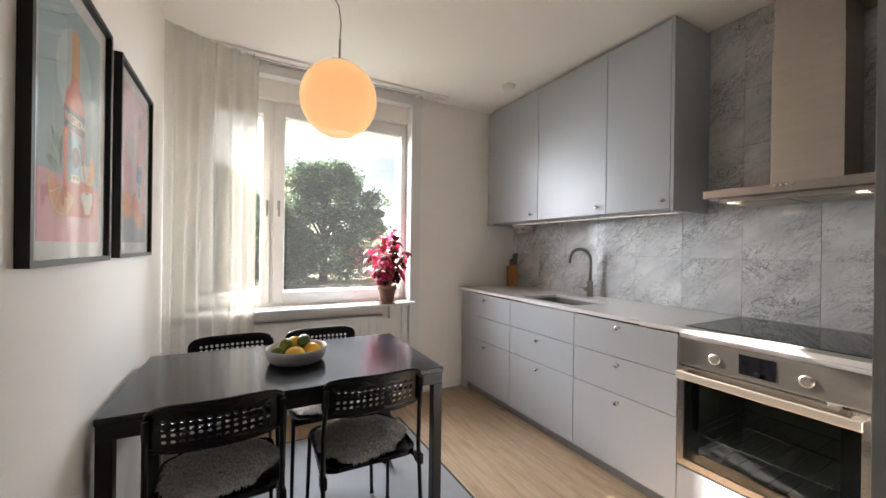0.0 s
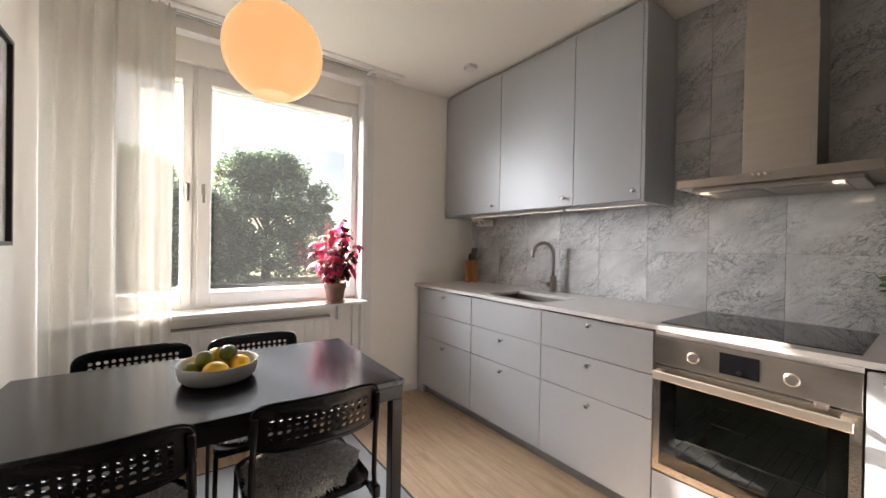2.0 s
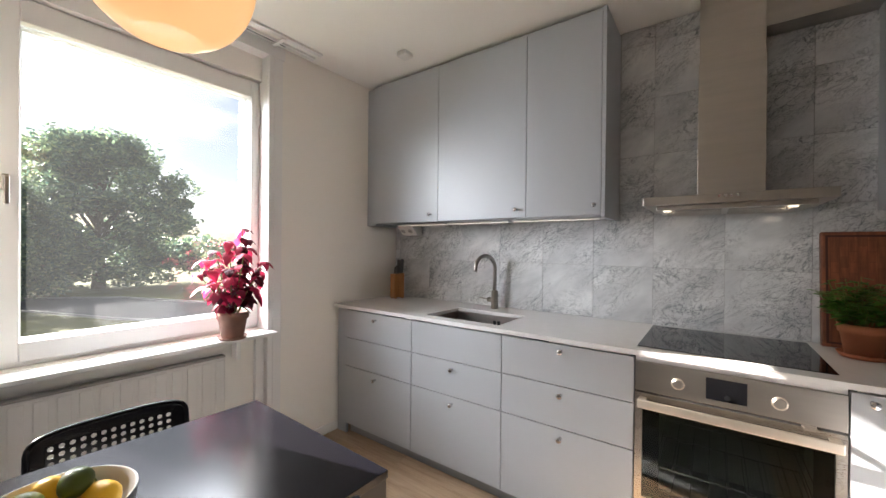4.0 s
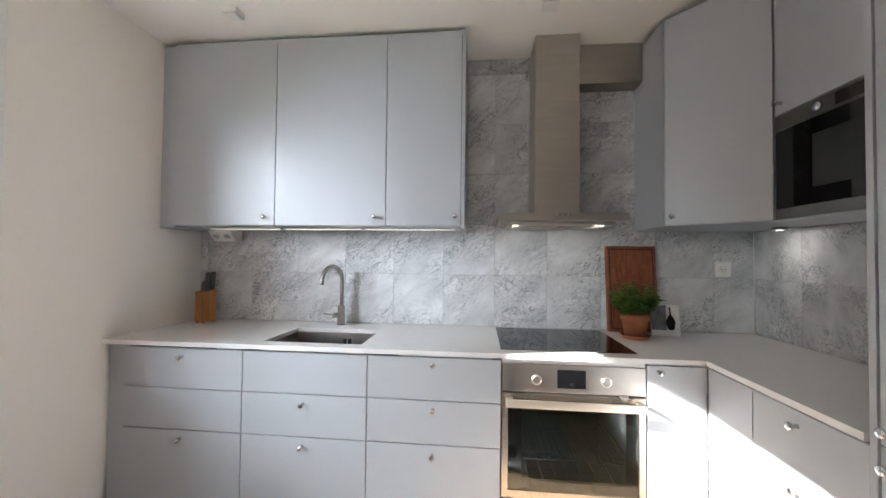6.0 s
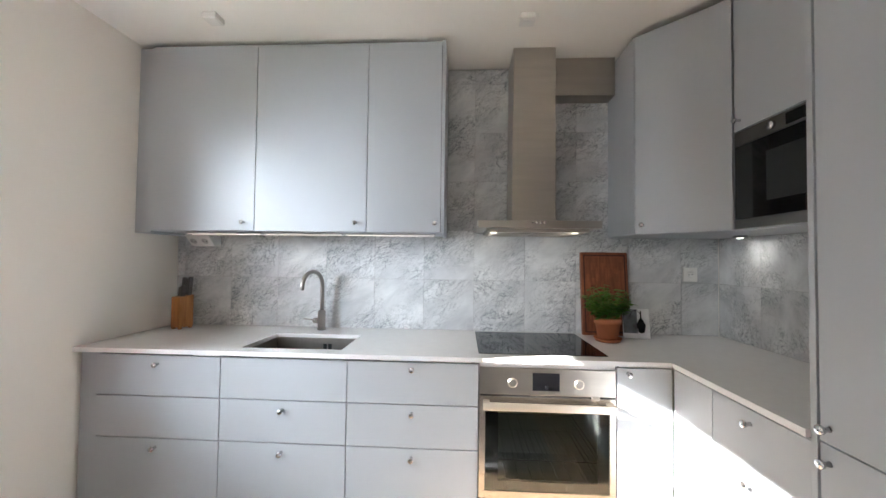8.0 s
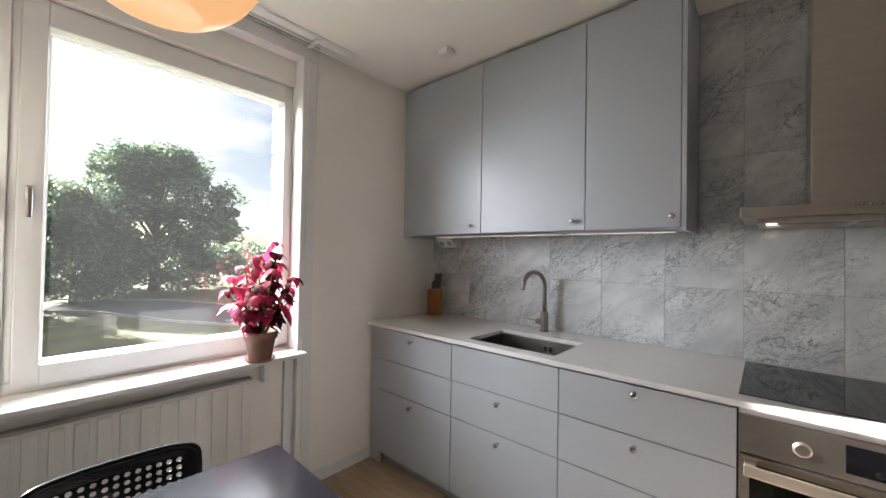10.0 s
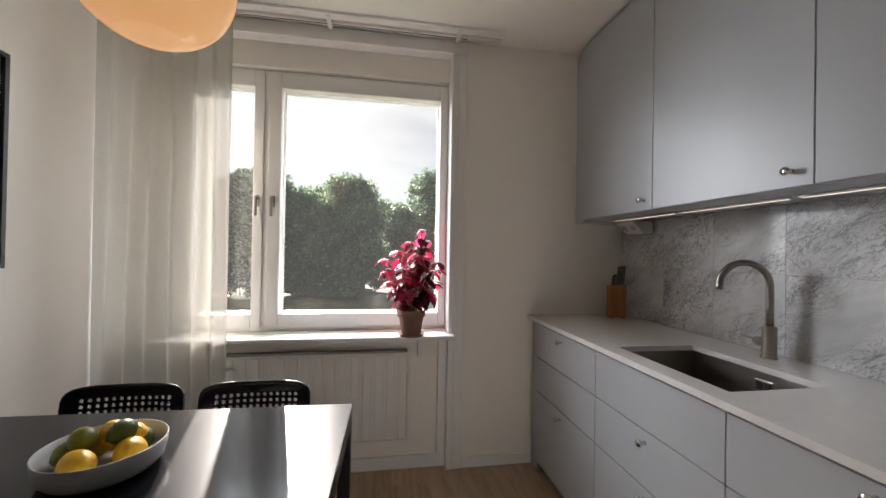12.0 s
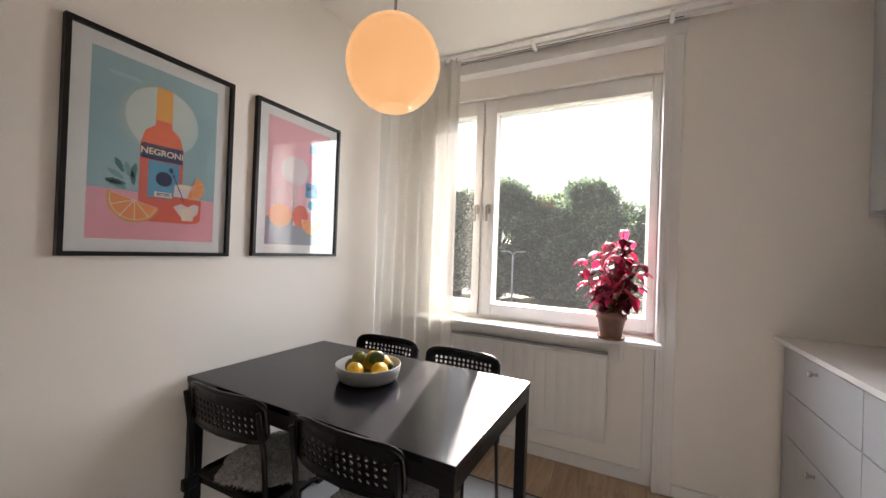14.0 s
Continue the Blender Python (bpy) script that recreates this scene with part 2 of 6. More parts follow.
def oak():
    m, n, l, b = nodes_of("oak_planks", 0.42)
    info = n.new("ShaderNodeObjectInfo")
    add = n.new("ShaderNodeVectorMath")
    add.operation = "MULTIPLY_ADD"
    l.new(info.outputs["Random"], add.inputs[0])
    add.inputs[1].default_value = (13, 29, 7)
    l.new(n.new("ShaderNodeTexCoord").outputs["Object"], add.inputs[2])
    g = noise_at(n, l, 9, 6, 0.6, (4.5, 0.35, 1), add.outputs["Vector"], 0.6)
    r = ramp(n, [(0.3, (0.36, 0.245, 0.155)), (0.5, (0.46, 0.33, 0.215)), (0.75, (0.54, 0.40, 0.27))])
    l.new(g.outputs["Fac"], r.inputs["Fac"])
    fine = noise_at(n, l, 60, 4, 0.7, (6, 0.25, 1), add.outputs["Vector"])
    r2 = ramp(n, [(0.3, (0.80, 0.78, 0.76)), (0.62, (1, 1, 1))])
    l.new(fine.outputs["Fac"], r2.inputs["Fac"])
    mx = n.new("ShaderNodeMix")
    mx.data_type, mx.blend_type = "RGBA", "MULTIPLY"
    mx.inputs["Factor"].default_value = 0.8
    l.new(r.outputs["Color"], mx.inputs["A"])
    l.new(r2.outputs["Color"], mx.inputs["B"])
    hs = n.new("ShaderNodeHueSaturation")
    vr = n.new("ShaderNodeMapRange")
    vr.inputs["To Min"].default_value, vr.inputs["To Max"].default_value = 0.92, 1.06
    l.new(info.outputs["Random"], vr.inputs["Value"])
    l.new(vr.outputs["Result"], hs.inputs["Value"])
    l.new(mx.outputs["Result"], hs.inputs["Color"])
    l.new(hs.outputs["Color"], b.inputs["Base Color"])
    bump(n, l, b, fine.outputs["Fac"], 0.15, 0.001)
    return m


OAK = oak()


def marble():
    m, n, l, b = nodes_of("grey_veined_marble", 0.12)
    info = n.new("ShaderNodeObjectInfo")
    add = n.new("ShaderNodeVectorMath")
    add.operation = "MULTIPLY_ADD"
    l.new(info.outputs["Random"], add.inputs[0])
    add.inputs[1].default_value = (17, 41, 23)
    l.new(n.new("ShaderNodeTexCoord").outputs["Object"], add.inputs[2])
    turn = n.new("ShaderNodeMapping")
    turn.inputs["Rotation"].default_value = (0.72, 0.72, 0.2)
    l.new(add.outputs["Vector"], turn.inputs["Vector"])
    rot = n.new("ShaderNodeMapping")
    rot.inputs["Scale"].default_value = (1.2, 0.65, 1.6)
    l.new(turn.outputs["Vector"], rot.inputs["Vector"])
    vec = rot.outputs["Vector"]

    def veins(scale, width, dist):
        t = noise_at(n, l, scale, 6, 0.62, (1, 1, 1), vec, dist)
        a = n.new("ShaderNodeMath")
        a.operation = "SUBTRACT"
        a.inputs[1].default_value = 0.5
        l.new(t.outputs["Fac"], a.inputs[0])
        c = n.new("ShaderNodeMath")
        c.operation = "ABSOLUTE"
        l.new(a.outputs["Value"], c.inputs[0])
        q = n.new("ShaderNodeMapRange")
        q.inputs["From Max"].default_value = width
        q.inputs["To Min"].default_value, q.inputs["To Max"].default_value = 1.0, 0.0
        l.new(c.outputs["Value"], q.inputs["Value"])
        return q.outputs["Result"]

    cloud = noise_at(n, l, 5, 4, 0.6, (1, 1, 1), vec, 0.4)
    base = ramp(n, [(0.28, (0.46, 0.47, 0.485)), (0.7, (0.74, 0.745, 0.74))])
    l.new(cloud.outputs["Fac"], base.inputs["Fac"])
    mask = noise_at(n, l, 3.5, 2, 0.5, (1, 1, 1), vec)
    mr = n.new("ShaderNodeMapRange")
    mr.inputs["From Min"].default_value, mr.inputs["From Max"].default_value = 0.36, 0.60
    l.new(mask.outputs["Fac"], mr.inputs["Value"])
    col = base.outputs["Color"]
    for q, amount, dark in ((veins(5.0, 0.018, 2.0), 0.80, (0.15, 0.165, 0.18)), (veins(11, 0.014, 1.8), 0.95, (0.10, 0.11, 0.125)), (veins(24, 0.020, 1.2), 0.65, (0.13, 0.14, 0.15)), (veins(60, 0.030, 0.8), 0.30, (0.20, 0.21, 0.22))):
        k = n.new("ShaderNodeMath")
        k.operation = "MULTIPLY"
        l.new(q, k.inputs[0])
        l.new(mr.outputs["Result"], k.inputs[1])
        k2 = n.new("ShaderNodeMath")
        k2.operation = "MULTIPLY"
        k2.inputs[1].default_value = amount
        l.new(k.outputs["Value"], k2.inputs[0])
        mx = n.new("ShaderNodeMix")
        mx.data_type = "RGBA"
        l.new(k2.outputs["Value"], mx.inputs["Factor"])
        l.new(col, mx.inputs["A"])
        mx.inputs["B"].default_value = (*dark, 1)
        col = mx.outputs["Result"]
    l.new(col, b.inputs["Base Color"])
    b.inputs["Specular IOR Level"].default_value = 0.32
    return m


MARBLE = marble()


def bamboo(name, a, c, d, blocks=0.0):
    m, n, l, b = nodes_of(name, 0.5)
    g = noise_at(n, l, 14, 5, 0.6, (5, 5, 0.4))
    r = ramp(n, [(0.3, a), (0.55, c), (0.8, d)])
    l.new(g.outputs["Fac"], r.inputs["Fac"])
    out = r.outputs["Color"]
    if blocks:
        v = n.new("ShaderNodeTexBrick")
        v.inputs["Scale"].default_value = blocks
        v.inputs["Mortar Size"].default_value, v.inputs["Brick Width"].default_value, v.inputs["Row Height"].default_value = 0.0006, 0.045, 0.027
        v.inputs["Color1"].default_value, v.inputs["Color2"].default_value = (0.55, 0.55, 0.55, 1), (1, 1, 1, 1)
        v.inputs["Mortar"].default_value = (0.3, 0.3, 0.3, 1)
        sw = n.new("ShaderNodeMapping")
        sw.inputs["Rotation"].default_value = (0, radians(90), 0)
        l.new(n.new("ShaderNodeTexCoord").outputs["Object"], sw.inputs["Vector"])
        l.new(sw.outputs["Vector"], v.inputs["Vector"])
        mx = n.new("ShaderNodeMix")
        mx.data_type, mx.blend_type = "RGBA", "MULTIPLY"
        mx.inputs["Factor"].default_value = 0.7
        l.new(out, mx.inputs["A"])
        l.new(v.outputs["Color"], mx.inputs["B"])
        out = mx.outputs["Result"]
    l.new(out, b.inputs["Base Color"])
    return m


BAMBOO = bamboo("oiled_bamboo", (0.30, 0.115, 0.03), (0.42, 0.18, 0.05), (0.52, 0.25, 0.08))
ACACIA = bamboo("red_brown_end_grain_wood", (0.15, 0.042, 0.018), (0.25, 0.075, 0.03), (0.34, 0.12, 0.05), 1.0)


def island(name, stops, rough=0.5, translucent=0.35, scale=0):
    """Leaves: a colour for each leaf, and light through the blade."""
    m, n, l, b = nodes_of(name, rough)
    g = n.new("ShaderNodeNewGeometry")
    r = ramp(n, stops)
    l.new(n.new("ShaderNodeObjectInfo").outputs["Random"] if scale else g.outputs["Random Per Island"], r.inputs["Fac"])
    l.new(r.outputs["Color"], b.inputs["Base Color"])
    tr = n.new("ShaderNodeBsdfTranslucent")
    l.new(r.outputs["Color"], tr.inputs["Color"])
    mx = n.new("ShaderNodeMixShader")
    mx.inputs["Fac"].default_value = translucent
    l.new(b.outputs["BSDF"], mx.inputs[1])
    l.new(tr.outputs["BSDF"], mx.inputs[2])
    l.new(mx.outputs["Shader"], n["Material Output"].inputs["Surface"])
    return m


# leaf colours lightened towards blue, with the haze over the trees mixed in
FOLIAGE = island("hazy_foliage", [(0.0, (0.05, 0.11, 0.085)), (0.5, (0.15, 0.23, 0.15)), (0.85, (0.28, 0.38, 0.21)), (1.0, (0.46, 0.53, 0.28))], 0.4, 0.55)
COLEUS = island("red_coleus_leaf", [(0.0, (0.035, 0.003, 0.008)), (0.45, (0.16, 0.008, 0.028)), (0.75, (0.42, 0.022, 0.07)), (1.0, (0.62, 0.05, 0.12))], 0.5, 0.42, 1)
BASIL = island("basil_leaf", [(0.0, (0.035, 0.13, 0.012)), (1.0, (0.12, 0.30, 0.035))], 0.4, 0.4)
GRASS = painted("dry_grass", (0.105, 0.105, 0.028), 0.9, 0.35, 0.35, 8, 0.6)


def fleece():
    m, n, l, b = nodes_of("sheepskin", 0.95)
    g = n.new("ShaderNodeNewGeometry")
    r = ramp(n, [(0.0, (0.44, 0.41, 0.40)), (0.5, (0.68, 0.645, 0.63)), (1.0, (0.92, 0.89, 0.87))])
    l.new(g.outputs["Random Per Island"], r.inputs["Fac"])
    l.new(r.outputs["Color"], b.inputs["Base Color"])
    b.inputs["Sheen Weight"].default_value = 0.6
    return m


FLEECE = fleece()


def flat(name, colour, rough=0.75):
    return painted(name, colour, rough, 0.03, 6, 300, 0.05)


# ---- building helpers ----
def thing(name, at=(0, 0, 0), label="", category="", group="", turn=0.0):
    ob = new(name)
    ob.empty_display_size = 0.1
    ob.matrix_world = pose(*at, 0, 0, turn)
    return tagged(ob, label, category, group)


def part(name, bm, material, parent=None, label="", smooth=False):
    me = bpy.data.meshes.new(name)
    bmesh.ops.recalc_face_normals(bm, faces=bm.faces)
    bm.to_mesh(me)
    bm.free()
    me.materials.append(material)
    if smooth:
        me.shade_smooth()
    ob = new(name, me)
    ob.parent = parent
    return tagged(ob, label)


def setting(name, bm, material, label="", smooth=False, parent=None):
    ob = part(name, bm, material, parent, label, smooth)
    if parent is None:
        ob["kind"] = "structure"
    return ob


def box(bm, x0, x1, y0, y1, z0, z1, bevel=0.0, m=None):
    vs = bmesh.ops.create_cube(bm, size=1)["verts"]
    for v in vs:
        v.co = Vector(((x0 + x1) / 2 + v.co.x * (x1 - x0), (y0 + y1) / 2 + v.co.y * (y1 - y0), (z0 + z1) / 2 + v.co.z * (z1 - z0)))
    if bevel:
        es = list({e for v in vs for e in v.link_edges})
        r = bmesh.ops.bevel(bm, geom=es, offset=bevel, segments=2, affect="EDGES", profile=0.5)
        vs = list({v for f in r["faces"] for v in f.verts} | {v for v in vs if v.is_valid})
    if m is not None:
        bmesh.ops.transform(bm, matrix=m, verts=vs)
    return bm


def B(*a, bevel=0.0):
    return box(bmesh.new(), *a, bevel=bevel)


def lathe(bm, profile, seg=32, m=None):
    """Turns a profile of (radius, height) round the z axis."""
    rings = []
    made = []
    for r, z in profile:
        if r < 1e-6:
            ring = [bm.verts.new((0, 0, z))]
        else:
            ring = [bm.verts.new((r * math.cos(2 * math.pi * k / seg), r * math.sin(2 * math.pi * k / seg), z)) for k in range(seg)]
        rings.append(ring)
        made += ring
    for a, c in zip(rings, rings[1:]):
        for k in range(seg):
            j = (k + 1) % seg
            if len(a) == 1 and len(c) == 1:
                continue
            if len(a) == 1:
                bm.faces.new((a[0], c[k], c[j]))
            elif len(c) == 1:
                bm.faces.new((a[k], a[j], c[0]))
            else:
                bm.faces.new((a[k], a[j], c[j], c[k]))
    if m is not None:
        bmesh.ops.transform(bm, matrix=m, verts=made)
    return bm


def tube(bm, pts, r, seg=10, close=False, radii=None):
    """A round bar through the points."""
    pts = [Vector(p) for p in pts]
    rings = []
    up = None
    for i, p in enumerate(pts):
        a = pts[i - 1] if i else (pts[-1] if close else pts[0])
        c = pts[i + 1] if i + 1 < len(pts) else (pts[0] if close else pts[-1])
        d = (c - a).normalized()
        if up is None:
            up = Vector((0, 0, 1)) if abs(d.z) < 0.9 else Vector((1, 0, 0))
        u = (up - d * up.dot(d)).normalized()
        up = u
        w = d.cross(u)
        rad = radii[i] if radii else r
        rings.append([bm.verts.new(p + (u * math.cos(2 * math.pi * k / seg) + w * math.sin(2 * math.pi * k / seg)) * rad) for k in range(seg)])
    pairs = list(zip(rings, rings[1:])) + ([(rings[-1], rings[0])] if close else [])
    for a, c in pairs:
        for k in range(seg):
            j = (k + 1) % seg
            bm.faces.new((a[k], a[j], c[j], c[k]))
    if not close:
        bm.faces.new(rings[0])
        bm.faces.new(list(reversed(rings[-1])))
    return bm


def arc(c, r, a0, a1, n, plane="xz"):
    out = []
    for k in range(n + 1):
        a = radians(a0 + (a1 - a0) * k / n)
        u, w = r * math.cos(a), r * math.sin(a)
        out.append({"xz": (c[0] + u, c[1], c[2] + w), "xy": (c[0] + u, c[1] + w, c[2]), "yz": (c[0], c[1] + u, c[2] + w)}[plane])
    return out


def ring_extrude(bm, outer, inner, depth, m=None):
    """A flat frame of given outer and inner outlines (equal counts), with thickness."""
    n = len(outer)
    a = [bm.verts.new(p) for p in outer]
    c = [bm.verts.new(p) for p in inner]
    d = Vector(depth)
    a2 = [bm.verts.new(Vector(p) + d) for p in outer]
    c2 = [bm.verts.new(Vector(p) + d) for p in inner]
    for k in range(n):
        j = (k + 1) % n
        bm.faces.new((a[k], a[j], c[j], c[k]))
        bm.faces.new((a2[k], c2[k], c2[j], a2[j]))
        bm.faces.new((a[k], a2[k], a2[j], a[j]))
        bm.faces.new((c[k], c[j], c2[j], c2[k]))
    if m is not None:
        bmesh.ops.transform(bm, matrix=m, verts=a + c + a2 + c2)
    return bm


# ---- the room ----
WT = 0.30
bm = bmesh.new()
box(bm, XE, XE + 0.2, YH, YN + WT, 0, CEIL)
setting("wall_east", bm, WALL)
bm = bmesh.new()
box(bm, XW - 0.2, XW, YH, YN + WT, 0, CEIL)
setting("wall_west", bm, WALL)
# window wall: niche from the floor to z 2.44, and the opening above the sill
NL, NR, NT = 1.06, 2.792, 2.44
OL, OR, OB, OT = 1.26, 2.80, 0.80, 2.30
bm = bmesh.new()
box(bm, NR + 0.01, XE, YN, YN + WT, 0, CEIL)
box(bm, XW, NR + 0.01, YN, YN + WT, NT + 0.01, CEIL)
box(bm, XW, NR + 0.01, YN + 0.04, YN + WT, 0, OB)
box(bm, XW, NR + 0.01, YN + 0.06, YN + WT, OT, NT + 0.01)
box(bm, XW, OL, YN + 0.06, YN + WT, OB, OT)
setting("wall_north", bm, WALL)
bm = bmesh.new()
box(bm, XO, XE, YS - 0.15, YS, 0, CEIL)
box(bm, XO, XO + 0.12, YH, YS - 0.15, 0, CEIL)
setting("wall_south", bm, WALL)
setting("wall_hall", B(XW - 0.2, XO + 0.12, YH - 0.15, YH, 0, CEIL), WALL)
setting("ceiling", B(XW - 0.2, XE + 0.2, YH - 0.15, YN + WT, CEIL, CEIL + 0.2), CEILING)
floor = setting("floor", B(XW - 0.2, XE + 0.2, YH - 0.15, YN + 0.04, -0.25, -0.012), GROUT)

# trim round the niche
bm = bmesh.new()
box(bm, NR, NR + 0.090, YN - 0.018, YN - 0.001, 0, NT, bevel=0.003)
box(bm, NR, NR + 0.02, YN - 0.026, YN - 0.018, 0, NT, bevel=0.003)
box(bm, NR + 0.034, NR + 0.044, YN - 0.022, YN - 0.018, 0, NT, bevel=0.002)
box(bm, NR, NR + 0.012, YN - 0.001, YN + 0.1, 0, NT)
box(bm, XW, NR + 0.102, YN - 0.024, YN - 0.001, NT, NT + 0.075, bevel=0.003)
box(bm, XW, NR, YN - 0.001, YN + 0.059, NT, NT + 0.012)
box(bm, 2.742, NR - 0.0005, YN + 0.012, YN + 0.039, 0.076, 0.774, bevel=0.002)
setting("trim", bm, TRIM, "white painted moulding round the window niche")
bm = bmesh.new()
box(bm, NR + 0.0905, FRONT + 0.02, YN - 0.014, YN - 0.001, 0, 0.062, bevel=0.003)
box(bm, XW, NR - 0.001, YN + 0.024, YN + 0.039, 0, 0.075, bevel=0.003)
box(bm, XW + 0.001, XW + 0.015, YH, YN + 0.024, 0, 0.062, bevel=0.003)
setting("baseboard", bm, TRIM)

# ---- window ----
win = tagged(new("window_1"), "white wooden window with a wide and a narrow sash, closed", kind="structure")
bm = bmesh.new()
GL, GR, GB, GT = 1.822, 2.743, 0.90, 2.195
box(bm, OL, OR - 0.001, YF + 0.01, YF + 0.11, OB, OB + 0.045, bevel=0.003)
box(bm, OL, OR - 0.001, YF + 0.01, YF + 0.11, OT - 0.03, OT, bevel=0.003)
box(bm, OR - 0.03, OR - 0.001, YF + 0.01, YF + 0.11, OB + 0.045, OT - 0.03, bevel=0.003)
box(bm, OL, OL + 0.03, YF + 0.01, YF + 0.11, OB + 0.045, OT - 0.03, bevel=0.003)
box(bm, 1.728, 1.752, YF + 0.012, YF + 0.0505, OB + 0.045, OT - 0.03, bevel=0.003)
box(bm, 1.700, 1.812, YF + 0.051, YF + 0.105, OB + 0.045, OT - 0.03, bevel=0.003)
part("window_frame", bm, TRIM, win)


def sash(x0, x1, gx0, gx1):
    b = bmesh.new()
    y0, y1 = YF - 0.004, YF + 0.05
    box(b, x0, gx0, y0, y1, OB + 0.02, OT - 0.012, bevel=0.004)
    box(b, gx1, x1, y0, y1, OB + 0.02, OT - 0.012, bevel=0.004)
    box(b, gx0, gx1, y0, y1, OB + 0.02, GB, bevel=0.004)
    box(b, gx0, gx1, y0, y1, GT, OT - 0.012, bevel=0.004)
    s = part("sash", b, TRIM, win)
    b = bmesh.new()
    for k, d in ((0, 0.0), (1, 0.004)):
        e = 0.006 + d
        box(b, gx0, gx0 + e, y1 + 0.012 * k, y1 + 0.012 * (k + 1), GB, GT)
        box(b, gx1 - e, gx1, y1 + 0.012 * k, y1 + 0.012 * (k + 1), GB, GT)
        box(b, gx0, gx1, y1 + 0.012 * k, y1 + 0.012 * (k + 1), GB, GB + e)
        box(b, gx0, gx1, y1 + 0.012 * k, y1 + 0.012 * (k + 1), GT - e, GT)
    part("glazing_bead", b, TRIM, s)
    p = part("pane", B(gx0 - 0.005, gx1 + 0.005, y0 + 0.03, y0 + 0.034, GB - 0.005, GT + 0.005), GLASS, win)
    p.visible_shadow = False
    return s


sash(1.752, 2.79, GL, GR)
sash(1.272, 1.728, 1.36, 1.675)


def window_handle(x):
    b = bmesh.new()
    box(b, x - 0.011, x + 0.011, YF - 0.012, YF - 0.004, 1.51, 1.575, bevel=0.003)
    tube(b, [(x, YF - 0.01, 1.555), (x, YF - 0.04, 1.555)], 0.007, 10)
    box(b, x - 0.008, x + 0.008, YF - 0.048, YF - 0.036, 1.455, 1.565, bevel=0.004)
    part("handle", b, TAP, win, "dark metal window handle")


window_handle(1.785)
window_handle(1.702)
b = bmesh.new()
for z in (2.03, 1.70, 1.0):
    tube(b, [(2.782, YF - 0.012, z), (2.782, YF - 0.012, z + 0.14)], 0.006, 8)
part("hinge", b, TRIM, win)
b = bmesh.new()
box(b, XW, NR + 0.025, YN - 0.100, YN - 0.026, 0.775, 0.797, bevel=0.004)
box(b, XW, NR - 0.002, YN - 0.027, YF + 0.012, 0.775, 0.797)
part("window_sill", b, TRIM, win, "white painted window sill")

# outer reveal of brick
bm = bmesh.new()
box(bm, OL - 0.3, OR + 0.3, YN + WT, YN + WT + 0.1, -0.2, OB - 0.04)
box(bm, OL - 0.3, OR + 0.3, YN + WT, YN + WT + 0.1, OT, CEIL + 0.2)
box(bm, OR + 0.03, OR + 0.3, YN + WT, YN + WT + 0.1, OB - 0.04, OT)
box(bm, OL - 0.3, OL + 0.08, YN + WT, YN + WT + 0.1, OB - 0.04, OT)
outer = setting("wall_outside", bm, MORTAR)
me = None
n = 0
z = OB - 0.03
while z < OT:
    if me is None:
        o = part("brick", B(0, 0.10, 0, 0.118, 0, 0.062, bevel=0.003), BRICK, outer)
        me = o.data
    else:
        o = new("brick", me)
        o.parent = outer
    o.location = (OR + 0.012 + (0.004 if n % 2 else 0), YN + WT - 0.012, z)
    n += 1
    z += 0.075
setting("window_ledge", B(OL, OR, YF + 0.11, YN + WT + 0.14, OB - 0.03, OB + 0.01, bevel=0.003), METAL_GREY, "sheet metal ledge outside the window")

# ---- radiator ----
rad = thing("radiator", (2.08, YN + 0.01, 0), "white panel radiator with vertical flutes under the window", "radiator")
RX0, RX1, RZ0, RZ1, RY = 1.565, 2.56, 0.19, 0.69, YN + 0.015
ox, oy = 2.08, YN + 0.01
part("radiator_panel", B(RX0 - ox, RX1 - ox, RY - 0.035 - oy, RY + 0.005 - oy, RZ0, RZ1, bevel=0.006), RADIATOR, rad)
x = RX0 + 0.02
while x < RX1 - 0.05:
    part("flute", B(x - ox, x + 0.044 - ox, RY - 0.043 - oy, RY - 0.0352 - oy, RZ0 + 0.012, RZ1 - 0.012, bevel=0.003), RADIATOR, rad)
    x += 0.066
b = bmesh.new()
box(b, RX0 - ox, RX1 - ox, RY - 0.036 - oy, RY + 0.006 - oy, RZ1, RZ1 + 0.012, bevel=0.003)
# solid bar; the shade inside the grille is put into its grey colour
part("top_grille", b, painted("shaded_grille", (0.35, 0.33, 0.31), 0.6), rad)
b = bmesh.new()
for x in (1.585, 1.635):
    tube(b, [(x - ox, RY - 0.03 - oy, 0.0), (x - ox, RY - 0.03 - oy, RZ0 + 0.01)], 0.009, 10)
    lathe(b, [(0.0, 0.028), (0.018, 0.026), (0.024, 0.0)], 16, pose(x - ox, RY - 0.03 - oy, 0.0))
part("pipe", b, RADIATOR, rad)
b = lathe(bmesh.new(), [(0.0, 0.0), (0.019, 0.0), (0.021, 0.02), (0.021, 0.05), (0.014, 0.062), (0, 0.064)], 18, pose(RX0 + 0.06 - ox, RY - 0.04 - oy, RZ1 - 0.08, 90, 0, 0))
part("valve", b, WHITE_PLASTIC, rad, smooth=True)
# sill bracket
br = thing("sill_bracket", (2.63, YN + 0.03, 0.66), "small white painted bracket under the window sill", "bracket")
part("bracket_arm", B(-0.012, 0.012, -0.05, 0.01, 0, 0.115, bevel=0.003), TRIM, br)

